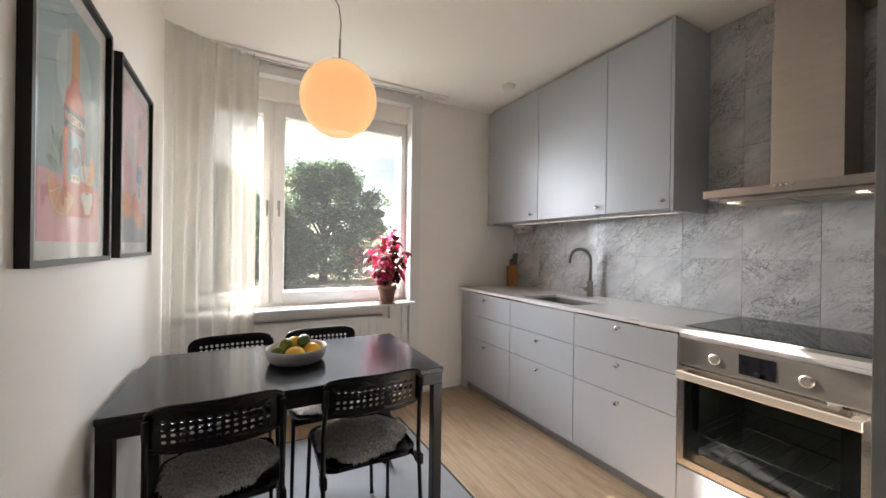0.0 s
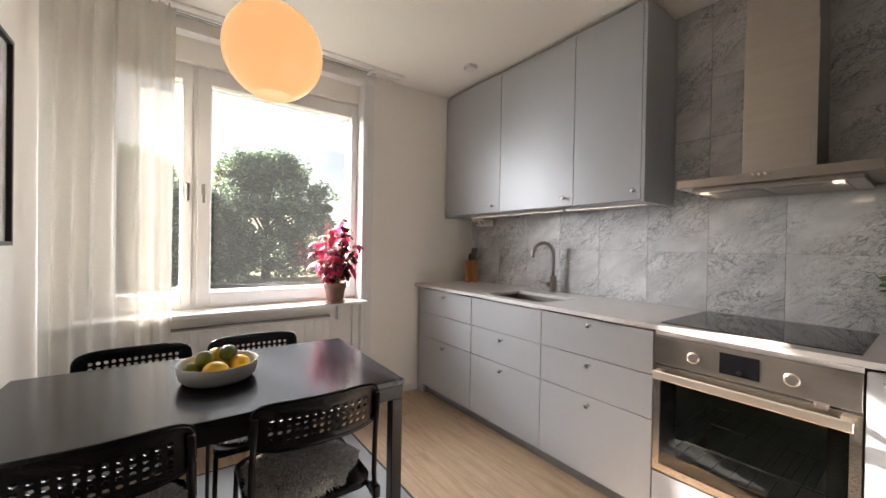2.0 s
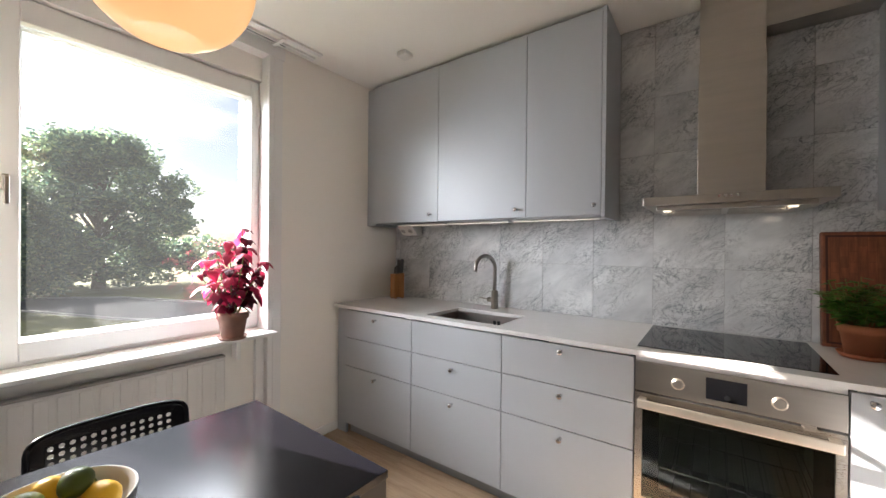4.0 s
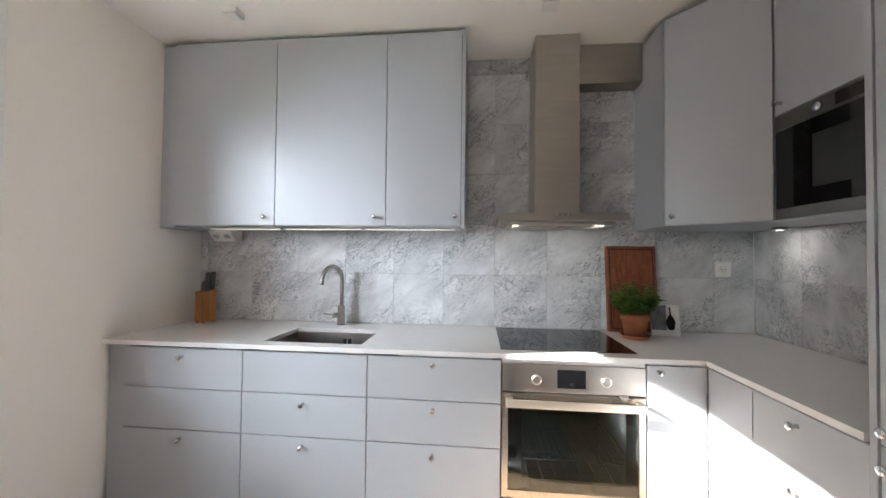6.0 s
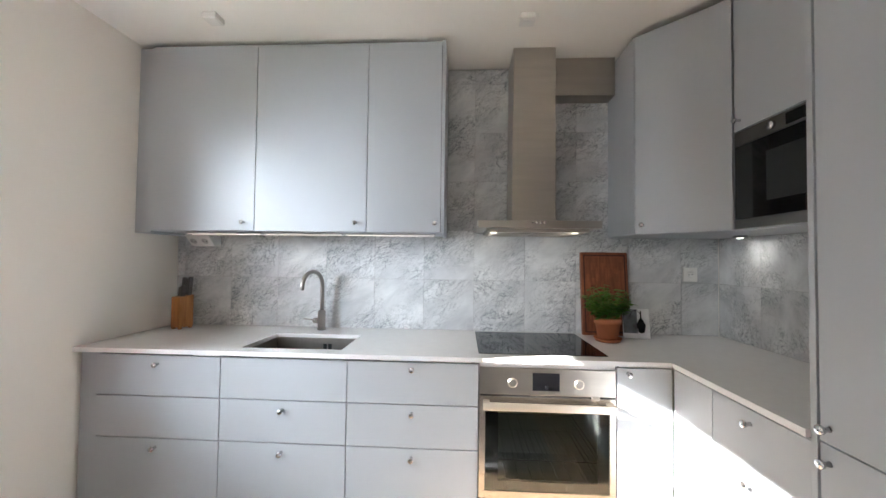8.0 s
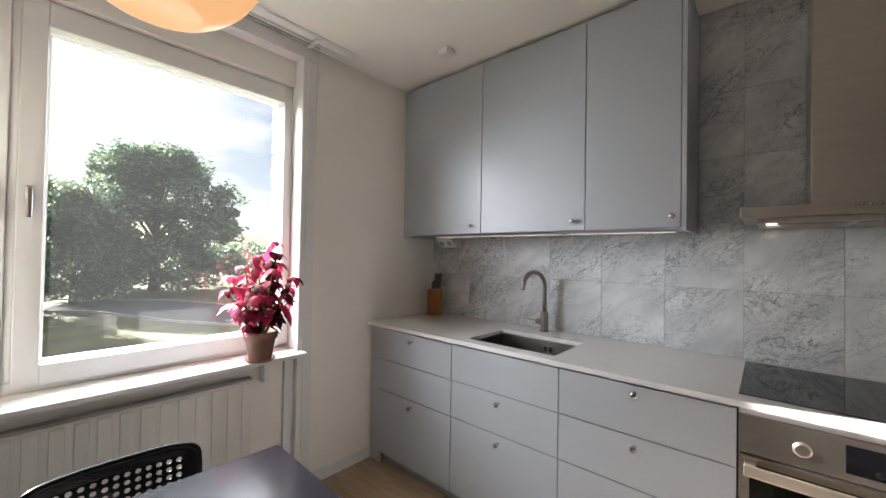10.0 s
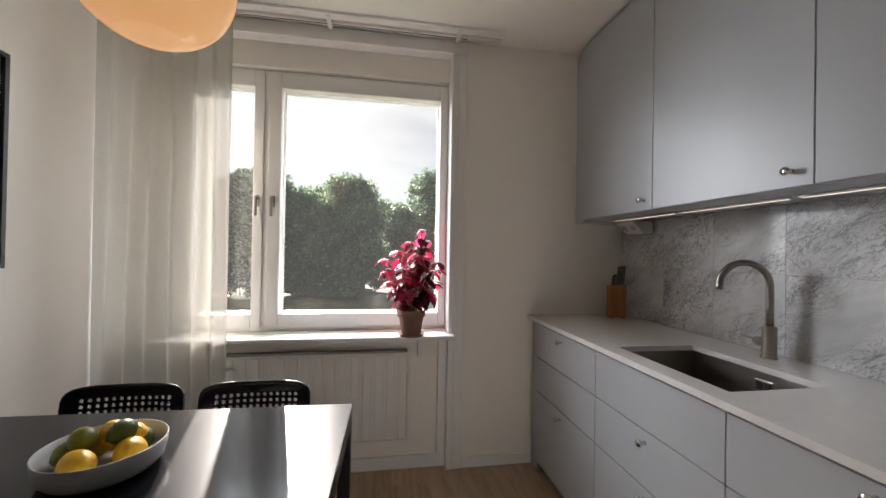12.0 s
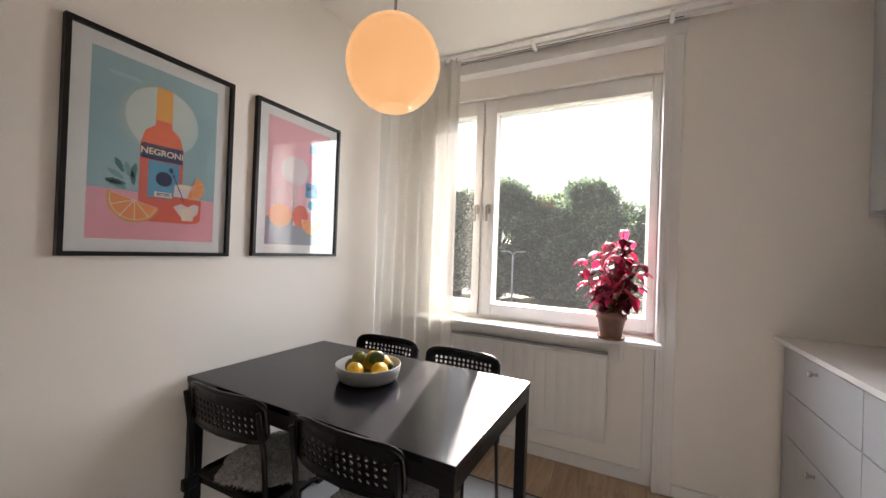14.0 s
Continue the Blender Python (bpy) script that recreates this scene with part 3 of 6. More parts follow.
# ---- curtain and rail ----
rail = thing("curtain_rail", (2.1, 5.465, CEIL), "white double curtain rail fixed to the ceiling", "curtain rail")
b = bmesh.new()
for y in (-0.045, 0.035):
    box(b, XW + 0.005 - 2.1, 3.07 - 2.1, y - 0.014, y + 0.014, -0.016, -0.001, bevel=0.002)
part("track", b, TRIM, rail)
b = bmesh.new()
box(b, XW + 0.45 - 2.1, 2.87 - 2.1, 0.032, 0.038, -0.0175, -0.0155)
part("groove", b, BLACK, rail, "dark slot of the track")
for x in (2.10, 2.815):
    part("clip", B(x - 2.1 - 0.012, x - 2.1 + 0.012, -0.05, 0.07, -0.026, -0.0176, bevel=0.002), TRIM, rail)

cur = thing("curtain", (1.37, 5.43, CEIL), "sheer off-white full-length curtain drawn to one side of the window", "curtain")
b = bmesh.new()
nx, nz = 160, 40
grid = []
rnd = random.Random(5)
ph = [rnd.uniform(0, 6.28) for _ in range(6)]
for j in range(nz + 1):
    v = j / nz
    z = -0.028 - v * (CEIL - 0.04)
    row = []
    for i in range(nx + 1):
        u = i / nx
        amp = (0.021 + 0.008 * math.sin(5 * u + ph[0]) + 0.006 * v) * min(1.0, 0.25 + u / 0.12)
        off = amp * math.sin(2 * math.pi * (6.4 * u + 0.12 * math.sin(4 * u + 2.2 * v + ph[1]))) + 0.005 * math.sin(31 * u + 2 * v + ph[2])
        # the cloth runs from the left wall slantwise to the line of the rail
        bend = max(0.0, 1 - u / 0.8)
        cx_ = -0.210 + 0.42 * u + 0.055 * u * u + 0.006 * math.sin(3 * v + 9 * u) * min(1, u * 5)
        cy_ = -0.185 * bend ** 1.1
        nx_, ny_ = (0.4 * min(1, bend * 3), -0.92)
        k_ = 0.65 + 0.5 * v
        x, y = max(cx_ + nx_ * off * k_, -0.213), cy_ - ny_ * off * k_
        row.append(b.verts.new((x, y, z)))
    grid.append(row)
for j in range(nz):
    for i in range(nx):
        b.faces.new((grid[j][i], grid[j][i + 1], grid[j + 1][i + 1], grid[j + 1][i]))
part("fabric", b, SHEER, cur, smooth=True)
for k in range(9):
    part("glider", tube(bmesh.new(), [(-0.10 + k * 0.042, 0.0, -0.016), (-0.10 + k * 0.042, 0.0, -0.05)], 0.004, 6), METAL_GREY, cur)


# ---- cabinets ----
def knob(parent, p, axis):
    """A small turned knob that sticks out along -x ('x'), +y ('y') or the diagonal ('d')."""
    rot = {"x": (0, -90, 0), "y": (-90, 0, 0), "d": (0, -90, -45)}[axis]
    b = lathe(bmesh.new(), [(0.0, 0.0), (0.0075, 0.0), (0.006, 0.006), (0.006, 0.014), (0.0115, 0.019), (0.0125, 0.025), (0.011, 0.028), (0, 0.028)], 18, pose(*p, *rot))
    return part("knob", b, CHROME, parent, "small round chrome knob", True)


GAP = 0.0021


def front_x(name, root, o, y0, y1, z0, z1, x=FRONT, knob_at=None, label=""):
    b = B(x - o[0], x + 0.019 - o[0], y0 + GAP - o[1], y1 - GAP - o[1], z0 + GAP - o[2], z1 - GAP - o[2], bevel=0.0012)
    f = part(name, b, GREY, root, label)
    if knob_at:
        knob(f, (x - o[0], knob_at[0] - o[1], knob_at[1] - o[2]), "x")
    return f


Z0, ZT = 0.082, 0.866
DR = [(0.082, 0.481), (0.481, 0.675), (0.675, ZT)]


def base_unit(name, y0, y1, knobs, label, sink=False):
    o = (3.6, (y0 + y1) / 2, 0)
    c = thing(name, o, label, "kitchen cabinet", "base cabinets")
    b = bmesh.new()
    top = 0.62 if sink else ZT
    x0 = FRONT + 0.021
    box(b, x0 - o[0], XE - 0.012 - o[0], y0 + 0.001 - o[1], y0 + 0.018 - o[1], Z0, ZT + 0.008)
    box(b, x0 - o[0], XE - 0.012 - o[0], y1 - 0.018 - o[1], y1 - 0.001 - o[1], Z0, ZT + 0.008)
    box(b, x0 - o[0], XE - 0.012 - o[0], y0 + 0.018 - o[1], y1 - 0.018 - o[1], Z0, Z0 + 0.018)
    part("body", b, CARCASS, c)
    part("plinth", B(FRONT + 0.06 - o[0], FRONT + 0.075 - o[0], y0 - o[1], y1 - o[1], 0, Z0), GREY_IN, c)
    for (z0, z1), k in zip(DR, knobs):
        front_x("drawer_front", c, o, y0, y1, z0, z1, FRONT, ((y0 + y1) / 2, k) if k else None)
    return c


S1, S2, S3, S4, S5 = 5.452, 4.843, 4.245, 3.645, 3.043
base_unit("base_cabinet", S2, S1, (0.44, 0.0, 0.825), "light grey three-drawer base cabinet beside the window wall, shut")
base_unit("base_cabinet", S3, S2, (0.44, 0.632, 0.0), "light grey base cabinet under the sink, drawers shut", sink=True)
base_unit("base_cabinet", S4, S3, (0.438, 0.636, 0.835), "light grey three-drawer base cabinet beside the oven, drawers shut")

fil = thing("filler_panel", (3.35, 5.5, 0), "light grey filler panel between cabinets and wall", "kitchen cabinet")
part("panel", B(-0.03, -0.012, -0.047, 0.048, 0.0, ZT, bevel=0.001), GREY, fil)

# corner door and the run on the other wall
cor = thing("corner_cabinet", (3.6, 2.9, 0), "light grey corner base cabinet beside the oven, door shut", "kitchen cabinet", "base cabinets")
o = (3.6, 2.9, 0)
front_x("door", cor, o, FRONTS + 0.002, S5, Z0, ZT, FRONT, (2.995, 0.842))
b = bmesh.new()
box(b, -0.276, XE - 0.012 - 3.6, S5 - 0.02 - 2.9, S5 - 0.002 - 2.9, Z0, ZT + 0.008)
part("body", b, CARCASS, cor)
b = bmesh.new()
box(b, FRONT + 0.06 - 3.6, FRONT + 0.075 - 3.6, FRONTS - 0.06 - 2.9, S5 - 2.9, 0, Z0)
part("plinth", b, GREY_IN, cor)
b = B(3.051 + GAP - 3.6, FRONT - 0.001 - 3.6, FRONTS - 0.019 - 2.9, FRONTS - 2.9, Z0 + GAP, ZT - GAP, bevel=0.0012)
part("corner_panel", b, GREY, cor)

south = thing("base_cabinet", (2.86, 2.5, 0), "light grey two-drawer base cabinet beside the tall cupboard, shut", "kitchen cabinet", "base cabinets")
o = (2.86, 2.5, 0)
for z0, z1, kz in ((0.082, 0.275, 0), (0.275, 0.675, 0.626), (0.675, ZT, 0.819)):
    b = B(2.662 + GAP - o[0], 3.051 - GAP - o[0], FRONTS - 0.019 - o[1], FRONTS - o[1], z0 + GAP, z1 - GAP, bevel=0.0012)
    f = part("drawer_front", b, GREY, south)
    if kz:
        knob(f, (2.87 - o[0], FRONTS - o[1], kz), "y")
b = bmesh.new()
box(b, 2.664 - o[0], 2.68 - o[0], YS + 0.01 - o[1], FRONTS - 0.02 - o[1], Z0, ZT + 0.008)
box(b, 2.68 - o[0], 3.03 - o[0], YS + 0.01 - o[1], FRONTS - 0.02 - o[1], Z0, Z0 + 0.018)
box(b, 3.03 - o[0], 3.048 - o[0], YS + 0.01 - o[1], FRONTS - 0.02 - o[1], Z0, ZT + 0.008)
part("body", b, CARCASS, south)
part("plinth", B(2.664 - o[0], FRONT + 0.06 - o[0], FRONTS - 0.075 - o[1], FRONTS - 0.06 - o[1], 0, Z0), GREY_IN, south)

# worktop with sink opening
WZ0, WZ1 = 0.876, 0.897
SX0, SX1, SY0, SY1 = 3.362, 3.705, 4.292, 4.78
wt = thing("worktop", (3.6, 4.0, WZ0), "white quartz L-shaped worktop on the base cabinets", "worktop")
b = bmesh.new()
ed = FRONT - 0.015
ox, oy, oz = 3.6, 4.0, WZ0


def wbox(x0, x1, y0, y1, bev=0.0):
    box(b, x0 - ox, x1 - ox, y0 - oy, y1 - oy, 0, WZ1 - oz, bevel=bev)


out = [(ed, YN - 0.002), (XE - 0.011, YN - 0.002), (XE - 0.011, YS + 0.011), (2.662, YS + 0.011), (2.662, FRONTS + 0.015), (ed, FRONTS + 0.015)]
hole = [(SX0, SY0), (SX0, SY1), (SX1, SY1), (SX1, SY0)]


def sheet(z):
    vo = {p: b.verts.new((p[0] - ox, p[1] - oy, z)) for p in out + hole + [(ed, SY0), (ed, SY1), (XE - 0.011, SY0), (XE - 0.011, SY1), (XE - 0.011, FRONTS + 0.015), (SX0, YN - 0.002)]}
    E = XE - 0.011
    F = FRONTS + 0.015
    for loop in (
        [(ed, SY1), (SX0, SY1), (SX1, SY1), (E, SY1), (E, YN - 0.002), (ed, YN - 0.002)],
        [(ed, SY0), (SX0, SY0), (SX0, SY1), (ed, SY1)],
        [(SX1, SY0), (E, SY0), (E, SY1), (SX1, SY1)],
        [(ed, F), (E, F), (E, SY0), (SX1, SY0), (SX0, SY0), (ed, SY0)],
        [(2.662, YS + 0.011), (E, YS + 0.011), (E, F), (ed, F), (2.662, F)],
    ):
        b.faces.new([vo[p] for p in loop])
    return vo


top, bot = sheet(WZ1 - oz), sheet(0)
E = XE - 0.011
F = FRONTS + 0.015
rim = [(ed, YN - 0.002), (ed, SY1), (ed, SY0), (ed, F), (2.662, F), (2.662, YS + 0.011), (E, YS + 0.011), (E, F), (E, SY0), (E, SY1), (E, YN - 0.002)]
for loop in (rim, hole):
    for p, q in zip(loop, loop[1:] + loop[:1]):
        b.faces.new((top[p], top[q], bot[q], bot[p]))
for v in list(b.verts):
    if not v.link_faces:
        b.verts.remove(v)
part("slab", b, WORKTOP, wt)

sk = thing("sink", (3.53, 4.54, 0.877), "undermounted rectangular stainless steel sink, empty", "sink")
b = bmesh.new()
ox, oy, oz = 3.53, 4.54, 0.877
x0, x1, y0, y1, zb = SX0 - 0.002 - ox, SX1 + 0.002 - ox, SY0 - 0.002 - oy, SY1 + 0.002 - oy, -0.19
box(b, x0 - 0.004, x0, y0 - 0.004, y1 + 0.004, zb, -0.001)
box(b, x1, x1 + 0.004, y0 - 0.004, y1 + 0.004, zb, -0.001)
box(b, x0, x1, y0 - 0.004, y0, zb, -0.001)
box(b, x0, x1, y1, y1 + 0.004, zb, -0.001)
box(b, x0 - 0.004, x1 + 0.004, y0 - 0.004, y1 + 0.004, zb - 0.004, zb)
part("basin", b, SINK, sk)
b = lathe(bmesh.new(), [(0.0, 0.004), (0.03, 0.003), (0.045, 0.006), (0.055, 0.0)], 24, pose(0, 0, zb))
part("drain", b, CHROME, sk, smooth=True)
b = bmesh.new()
box(b, x1 - 0.004, x1 - 0.0005, -0.085, -0.025, -0.068, -0.028, bevel=0.001)
part("overflow", b, SINK, sk, "thin steel overflow plate")
b = bmesh.new()
box(b, x1 - 0.006, x1 - 0.0042, -0.079, -0.059, -0.062, -0.034)
box(b, x1 - 0.006, x1 - 0.0042, -0.051, -0.031, -0.062, -0.034)
part("overflow_slot", b, RUBBER, sk)

# tap
tp = thing("tap", (3.835, 4.573, WZ1), "brushed steel swan-neck mixer tap with a side lever", "tap", turn=0)
b = bmesh.new()
lathe(b, [(0.0, 0.0), (0.027, 0.0), (0.027, 0.006), (0.023, 0.008), (0.023, 0.115), (0.014, 0.12), (0, 0.12)], 24)
part("tap_body", b, TAP, tp, smooth=True)
sa = radians(161)
dx, dy = math.cos(sa), math.sin(sa)
pts = [(0, 0, 0.11), (0, 0, 0.2), (0, 0, 0.268)]
for k in range(1, 15):
    a = math.pi * k / 14 * 1.02
    u = 0.085 * (1 - math.cos(a))
    pts.append((dx * u, dy * u, 0.268 + 0.085 * math.sin(a)))
u = 0.172
pts.append((dx * u, dy * u, 0.250))
b = tube(bmesh.new(), pts, 0.0125, 14)
part("spout", b, TAP, tp, smooth=True)
b = bmesh.new()
tube(b, [(0, 0.02, 0.055), (0, 0.05, 0.055)], 0.017, 16)
tube(b, [(0, 0.045, 0.058), (0, 0.115, 0.064)], 0.004, 8)
part("lever", b, TAP, tp, smooth=True)

# hob
hb = thing("hob", (3.62, 3.35, WZ1), "flush black glass induction hob set on the worktop", "hob")
part("hob_glass", B(3.36 - 3.62, 3.875 - 3.62, 3.055 - 3.35, 3.645 - 3.35, 0.0, 0.003, bevel=0.001), BLACK_GLASS, hb)

# oven
OVX = FRONT - 0.002
ov = thing("oven", (3.6, 3.344, 0), "built-in stainless steel oven with a black glass door, shut", "oven", "")
o = (3.6, 3.344, 0)
y0, y1 = S5 + 0.003 - o[1], S4 - 0.003 - o[1]
xf = OVX - o[0]
part("control_panel", B(xf, xf + 0.02, y0, y1, 0.735, 0.852, bevel=0.002), STEEL_H, ov)
part("top_strip", B(xf + 0.01, xf + 0.02, y0, y1, 0.853, 0.870), WORKTOP, ov)
b = bmesh.new()
box(b, xf + 0.021, 0.3, y0, y0 + 0.012, 0.17, 0.845)
box(b, xf + 0.021, 0.3, y1 - 0.012, y1, 0.17, 0.85)
box(b, xf + 0.021, 0.3, y0 + 0.012, y1 - 0.012, 0.17, 0.185)
box(b, 0.288, 0.3, y0 + 0.012, y1 - 0.012, 0.185, 0.85)
box(b, xf + 0.021, 0.288, y0 + 0.012, y1 - 0.012, 0.72, 0.73)
part("oven_cavity", b, painted("dark_enamel", (0.13, 0.145, 0.12), 0.35), ov)
for z in (0.33, 0.42):
    b = bmesh.new()
    tube(b, [(xf + 0.06, y0 + 0.03, z), (xf + 0.06, y1 - 0.03, z), (0.26, y1 - 0.03, z), (0.26, y0 + 0.03, z)], 0.003, 6, close=True)
    for k in range(9):
        yy = y0 + 0.05 + k * 0.06
        tube(b, [(xf + 0.06, yy, z), (0.26, yy, z)], 0.002, 5)
    part("oven_rack", b, CHROME, ov)
part("display", B(xf - 0.002, xf - 0.0002, 3.29 - o[1], 3.408 - o[1], 0.756, 0.834, bevel=0.0006), BLACK_GLASS, ov)
b = lathe(bmesh.new(), [(0, 0.0), (0.009, 0.0), (0.009, 0.006), (0, 0.007)], 16, pose(xf - 0.002, 3.345 - o[1], 0.772, 0, -90, 0))
part("button", b, BLACK_PLASTIC, ov)
for yy in (3.205, 3.495):
    b = lathe(bmesh.new(), [(0.0, 0.0), (0.0175, 0.0), (0.017, 0.006), (0.0155, 0.008), (0.0, 0.008)], 28, pose(xf, yy - o[1], 0.788, 0, -90, 0))
    part("oven_knob", b, STEEL, ov, "round steel oven knob")
    b = lathe(bmesh.new(), [(0.0180, 0.0), (0.0215, 0.0), (0.0215, 0.0035), (0.0180, 0.0035)], 28, pose(xf - 0.0003, yy - o[1], 0.788, 0, -90, 0))
    part("knob_ring", b, STEEL_PALE, ov, "pale ring round the knob", True)
dz0, dz1 = 0.281, 0.725
door = part("oven_door", ring_extrude(bmesh.new(), [(xf, y0, dz0), (xf, y1, dz0), (xf, y1, dz1), (xf, y0, dz1)], [(xf, y0 + 0.026, dz0 + 0.03), (xf, y1 - 0.026, dz0 + 0.03), (xf, y1 - 0.026, dz1 - 0.023), (xf, y0 + 0.026, dz1 - 0.023)], (0.02, 0, 0)), STEEL_DOOR, ov)
part("door_glass", B(xf + 0.002, xf + 0.008, y0 + 0.0262, y1 - 0.0262, dz0 + 0.0302, dz1 - 0.0232), OVEN_GLASS, door)
b = ring_extrude(bmesh.new(), [(xf + 0.01, y0 + 0.028, dz0 + 0.032), (xf + 0.01, y1 - 0.028, dz0 + 0.032), (xf + 0.01, y1 - 0.028, dz1 - 0.025), (xf + 0.01, y0 + 0.028, dz1 - 0.025)], [(xf + 0.01, y0 + 0.075, dz0 + 0.07), (xf + 0.01, y1 - 0.085, dz0 + 0.07), (xf + 0.01, y1 - 0.085, dz1 - 0.060), (xf + 0.01, y0 + 0.075, dz1 - 0.060)], (0.004, 0, 0))
part("door_mask", b, BLACK_PLASTIC, door)
b = bmesh.new()
box(b, xf - 0.045, xf - 0.033, y0 + 0.014, y1 - 0.014, dz1 - 0.046, dz1 - 0.012, bevel=0.003)
for yy in (y0 + 0.03, y1 - 0.03):
    box(b, xf - 0.031, xf, yy - 0.014, yy + 0.014, dz1 - 0.022, dz1 - 0.012, bevel=0.002)
part("handle", b, STEEL_PALE, door, "flat brushed steel bar handle")
part("vent_slot", B(xf + 0.004, xf + 0.02, y0 + 0.004, y1 - 0.004, dz1 + 0.0005, dz1 + 0.008), RUBBER, ov)
part("lower_panel", B(FRONT - o[0], FRONT + 0.019 - o[0], y0, y1, Z0 + 0.002, dz0 - 0.010, bevel=0.0012), GREY, ov)
part("lower_gap", B(xf + 0.014, xf + 0.02, y0 + 0.002, y1 - 0.002, dz0 - 0.009, dz0 - 0.001), RUBBER, ov)
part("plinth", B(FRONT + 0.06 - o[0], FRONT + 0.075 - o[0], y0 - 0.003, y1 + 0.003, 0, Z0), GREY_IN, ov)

# the small child lock clipped over the door edge
b = bmesh.new()
box(b, xf - 0.005, xf + 0.004, -0.228, -0.192, dz1 + 0.001, dz1 + 0.012, bevel=0.002)
box(b, xf - 0.010, xf - 0.0055, -0.224, -0.196, dz1 - 0.006, dz1 + 0.008, bevel=0.002)
part("door_lock", b, SINK, ov, "small grey plastic child lock")

# ---- wall cabinets ----
UX, UZ0, UZ1 = 3.565, 1.473, 2.486
TOPZ = 2.504


def wall_unit(y0, y1, knob_y, label):
    o = (3.75, (y0 + y1) / 2, UZ0)
    c = thing("wall_cabinet", o, label, "kitchen cabinet", "wall cabinets")
    b = B(UX + 0.021 - o[0], XE - 0.012 - o[0], y0 + 0.0005 - o[1], y1 - 0.0005 - o[1], 0.006, UZ1 - o[2])
    part("body", b, CARCASS, c)
    part("bottom_panel", B(UX + 0.021 - o[0], XE - 0.012 - o[0], y0 + 0.0005 - o[1], y1 - 0.0005 - o[1], 0.001, 0.0055), GREY, c)
    front_x("door", c, o, y0, y1, UZ0, UZ1, UX, (knob_y, 1.520))
    return c


U0, U1, U2, U3, U4 = 5.558, 5.462, 4.855, 4.239, 3.824
wall_unit(U2, U1, 4.912, "tall light grey wall cabinet beside the window wall, shut")
wall_unit(U3, U2, 4.296, "tall light grey wall cabinet over the sink, door shut")
wall_unit(U4 + 0.018, U3, 3.872, "narrow tall light grey wall cabinet beside the hood, door shut")
cp = thing("cover_panel", (3.75, 4.7, UZ0), "light grey cover panels round the wall cabinets", "kitchen cabinet")
part("end_panel", B(UX - 3.75, XE - 0.012 - 3.75, U4 - 4.7, U4 + 0.017 - 4.7, -0.012, TOPZ - UZ0, bevel=0.001), GREY, cp)
part("filler_strip", B(UX + 0.030 - 3.75, XE - 0.012 - 3.75, U1 + 0.001 - 4.7, U0 - 4.7, -0.012, TOPZ - UZ0, bevel=0.001), GREY, cp)
part("top_panel", B(UX + 0.006 - 3.75, XE - 0.012 - 3.75, U4 + 0.018 - 4.7, U1 - 4.7, UZ1 + 0.001 - UZ0, TOPZ - 0.004 - UZ0, bevel=0.001), GREY, cp)
for y0, y1 in ((4.905, 5.36), (4.42, 4.885), (3.88, 4.40)):
    led = thing("under_cabinet_light", (3.73, (y0 + y1) / 2, UZ0), "slim lit LED strip under a wall cabinet", "lamp", "under-cabinet lights")
    h = (y1 - y0) / 2
    part("profile", B(-0.008, 0.008, -h, h, -0.008, 0.0005, bevel=0.002), METAL_GREY, led)
    part("diffuser", B(-0.0045, 0.0045, -h + 0.01, h - 0.01, -0.0095, -0.0082), LED, led)

# corner wall cabinet with a diagonal door
A0, A1 = Vector((3.558, 2.846)), Vector((3.272, 2.560))
cw = thing("corner_wall_cabinet", (3.7, 2.4, UZ0), "light grey corner wall cabinet with a diagonal door, shut", "kitchen cabinet", "wall cabinets")
b = bmesh.new()
poly = [(XE - 0.012, 2.846), (A0.x + 0.016, 2.846), (A0.x + 0.016, 2.826), (A1.x + 0.012, A1.y - 0.02), (A1.x + 0.012, YS + 0.012), (XE - 0.012, YS + 0.012)]
lo = [b.verts.new((p[0] - 3.7, p[1] - 2.4, 0)) for p in poly]
hi = [b.verts.new((p[0] - 3.7, p[1] - 2.4, TOPZ - 0.004 - UZ0)) for p in poly]
b.faces.new(lo)
b.faces.new(hi)
for k in range(len(poly)):
    j = (k + 1) % len(poly)
    b.faces.new((lo[k], lo[j], hi[j], hi[k]))
part("body", b, GREY, cw)
mid = (A0 + A1) / 2
ln = (A0 - A1).length
dm = pose(mid.x - 3.7, mid.y - 2.4, 0, 0, 0, 45)
b = box(bmesh.new(), -0.0, 0.018, -ln / 2 + 0.004, ln / 2 - 0.004, 0.002, UZ1 - UZ0, bevel=0.0012)
bmesh.ops.transform(b, matrix=pose(mid.x - 3.7, mid.y - 2.4, 0, 0, 0, -45) @ pose(-0.008, 0, 0), verts=b.verts)
d = part("door", b, GREY, cw)
kp = A0 + (A1 - A0) * 0.10
knob(d, (kp.x - 3.7 - 0.006, kp.y - 2.4 + 0.006, 0.042), "d")

# microwave unit
mw = thing("microwave_cabinet", (2.97, 2.38, 1.47), "light grey wall cabinet door over a built-in microwave, shut", "kitchen cabinet", "wall cabinets")
o = (2.97, 2.38, 1.47)
MY = 2.560
b = bmesh.new()
box(b, 2.664 - o[0], 3.282 - o[0], YS + 0.012 - o[1], MY - 0.02 - o[1], 1.885 - o[2], TOPZ - 0.004 - o[2])
part("body", b, GREY, mw)
part("shelf", B(2.664 - o[0], 3.282 - o[0], YS + 0.012 - o[1], MY - 0.02 - o[1], 0, 0.018), GREY, mw)
d = part("door", B(2.664 - o[0], 3.268 - o[0], MY - 0.019 - o[1], MY - o[1], 1.892 - o[2], UZ1 - o[2], bevel=0.0012), GREY, mw)
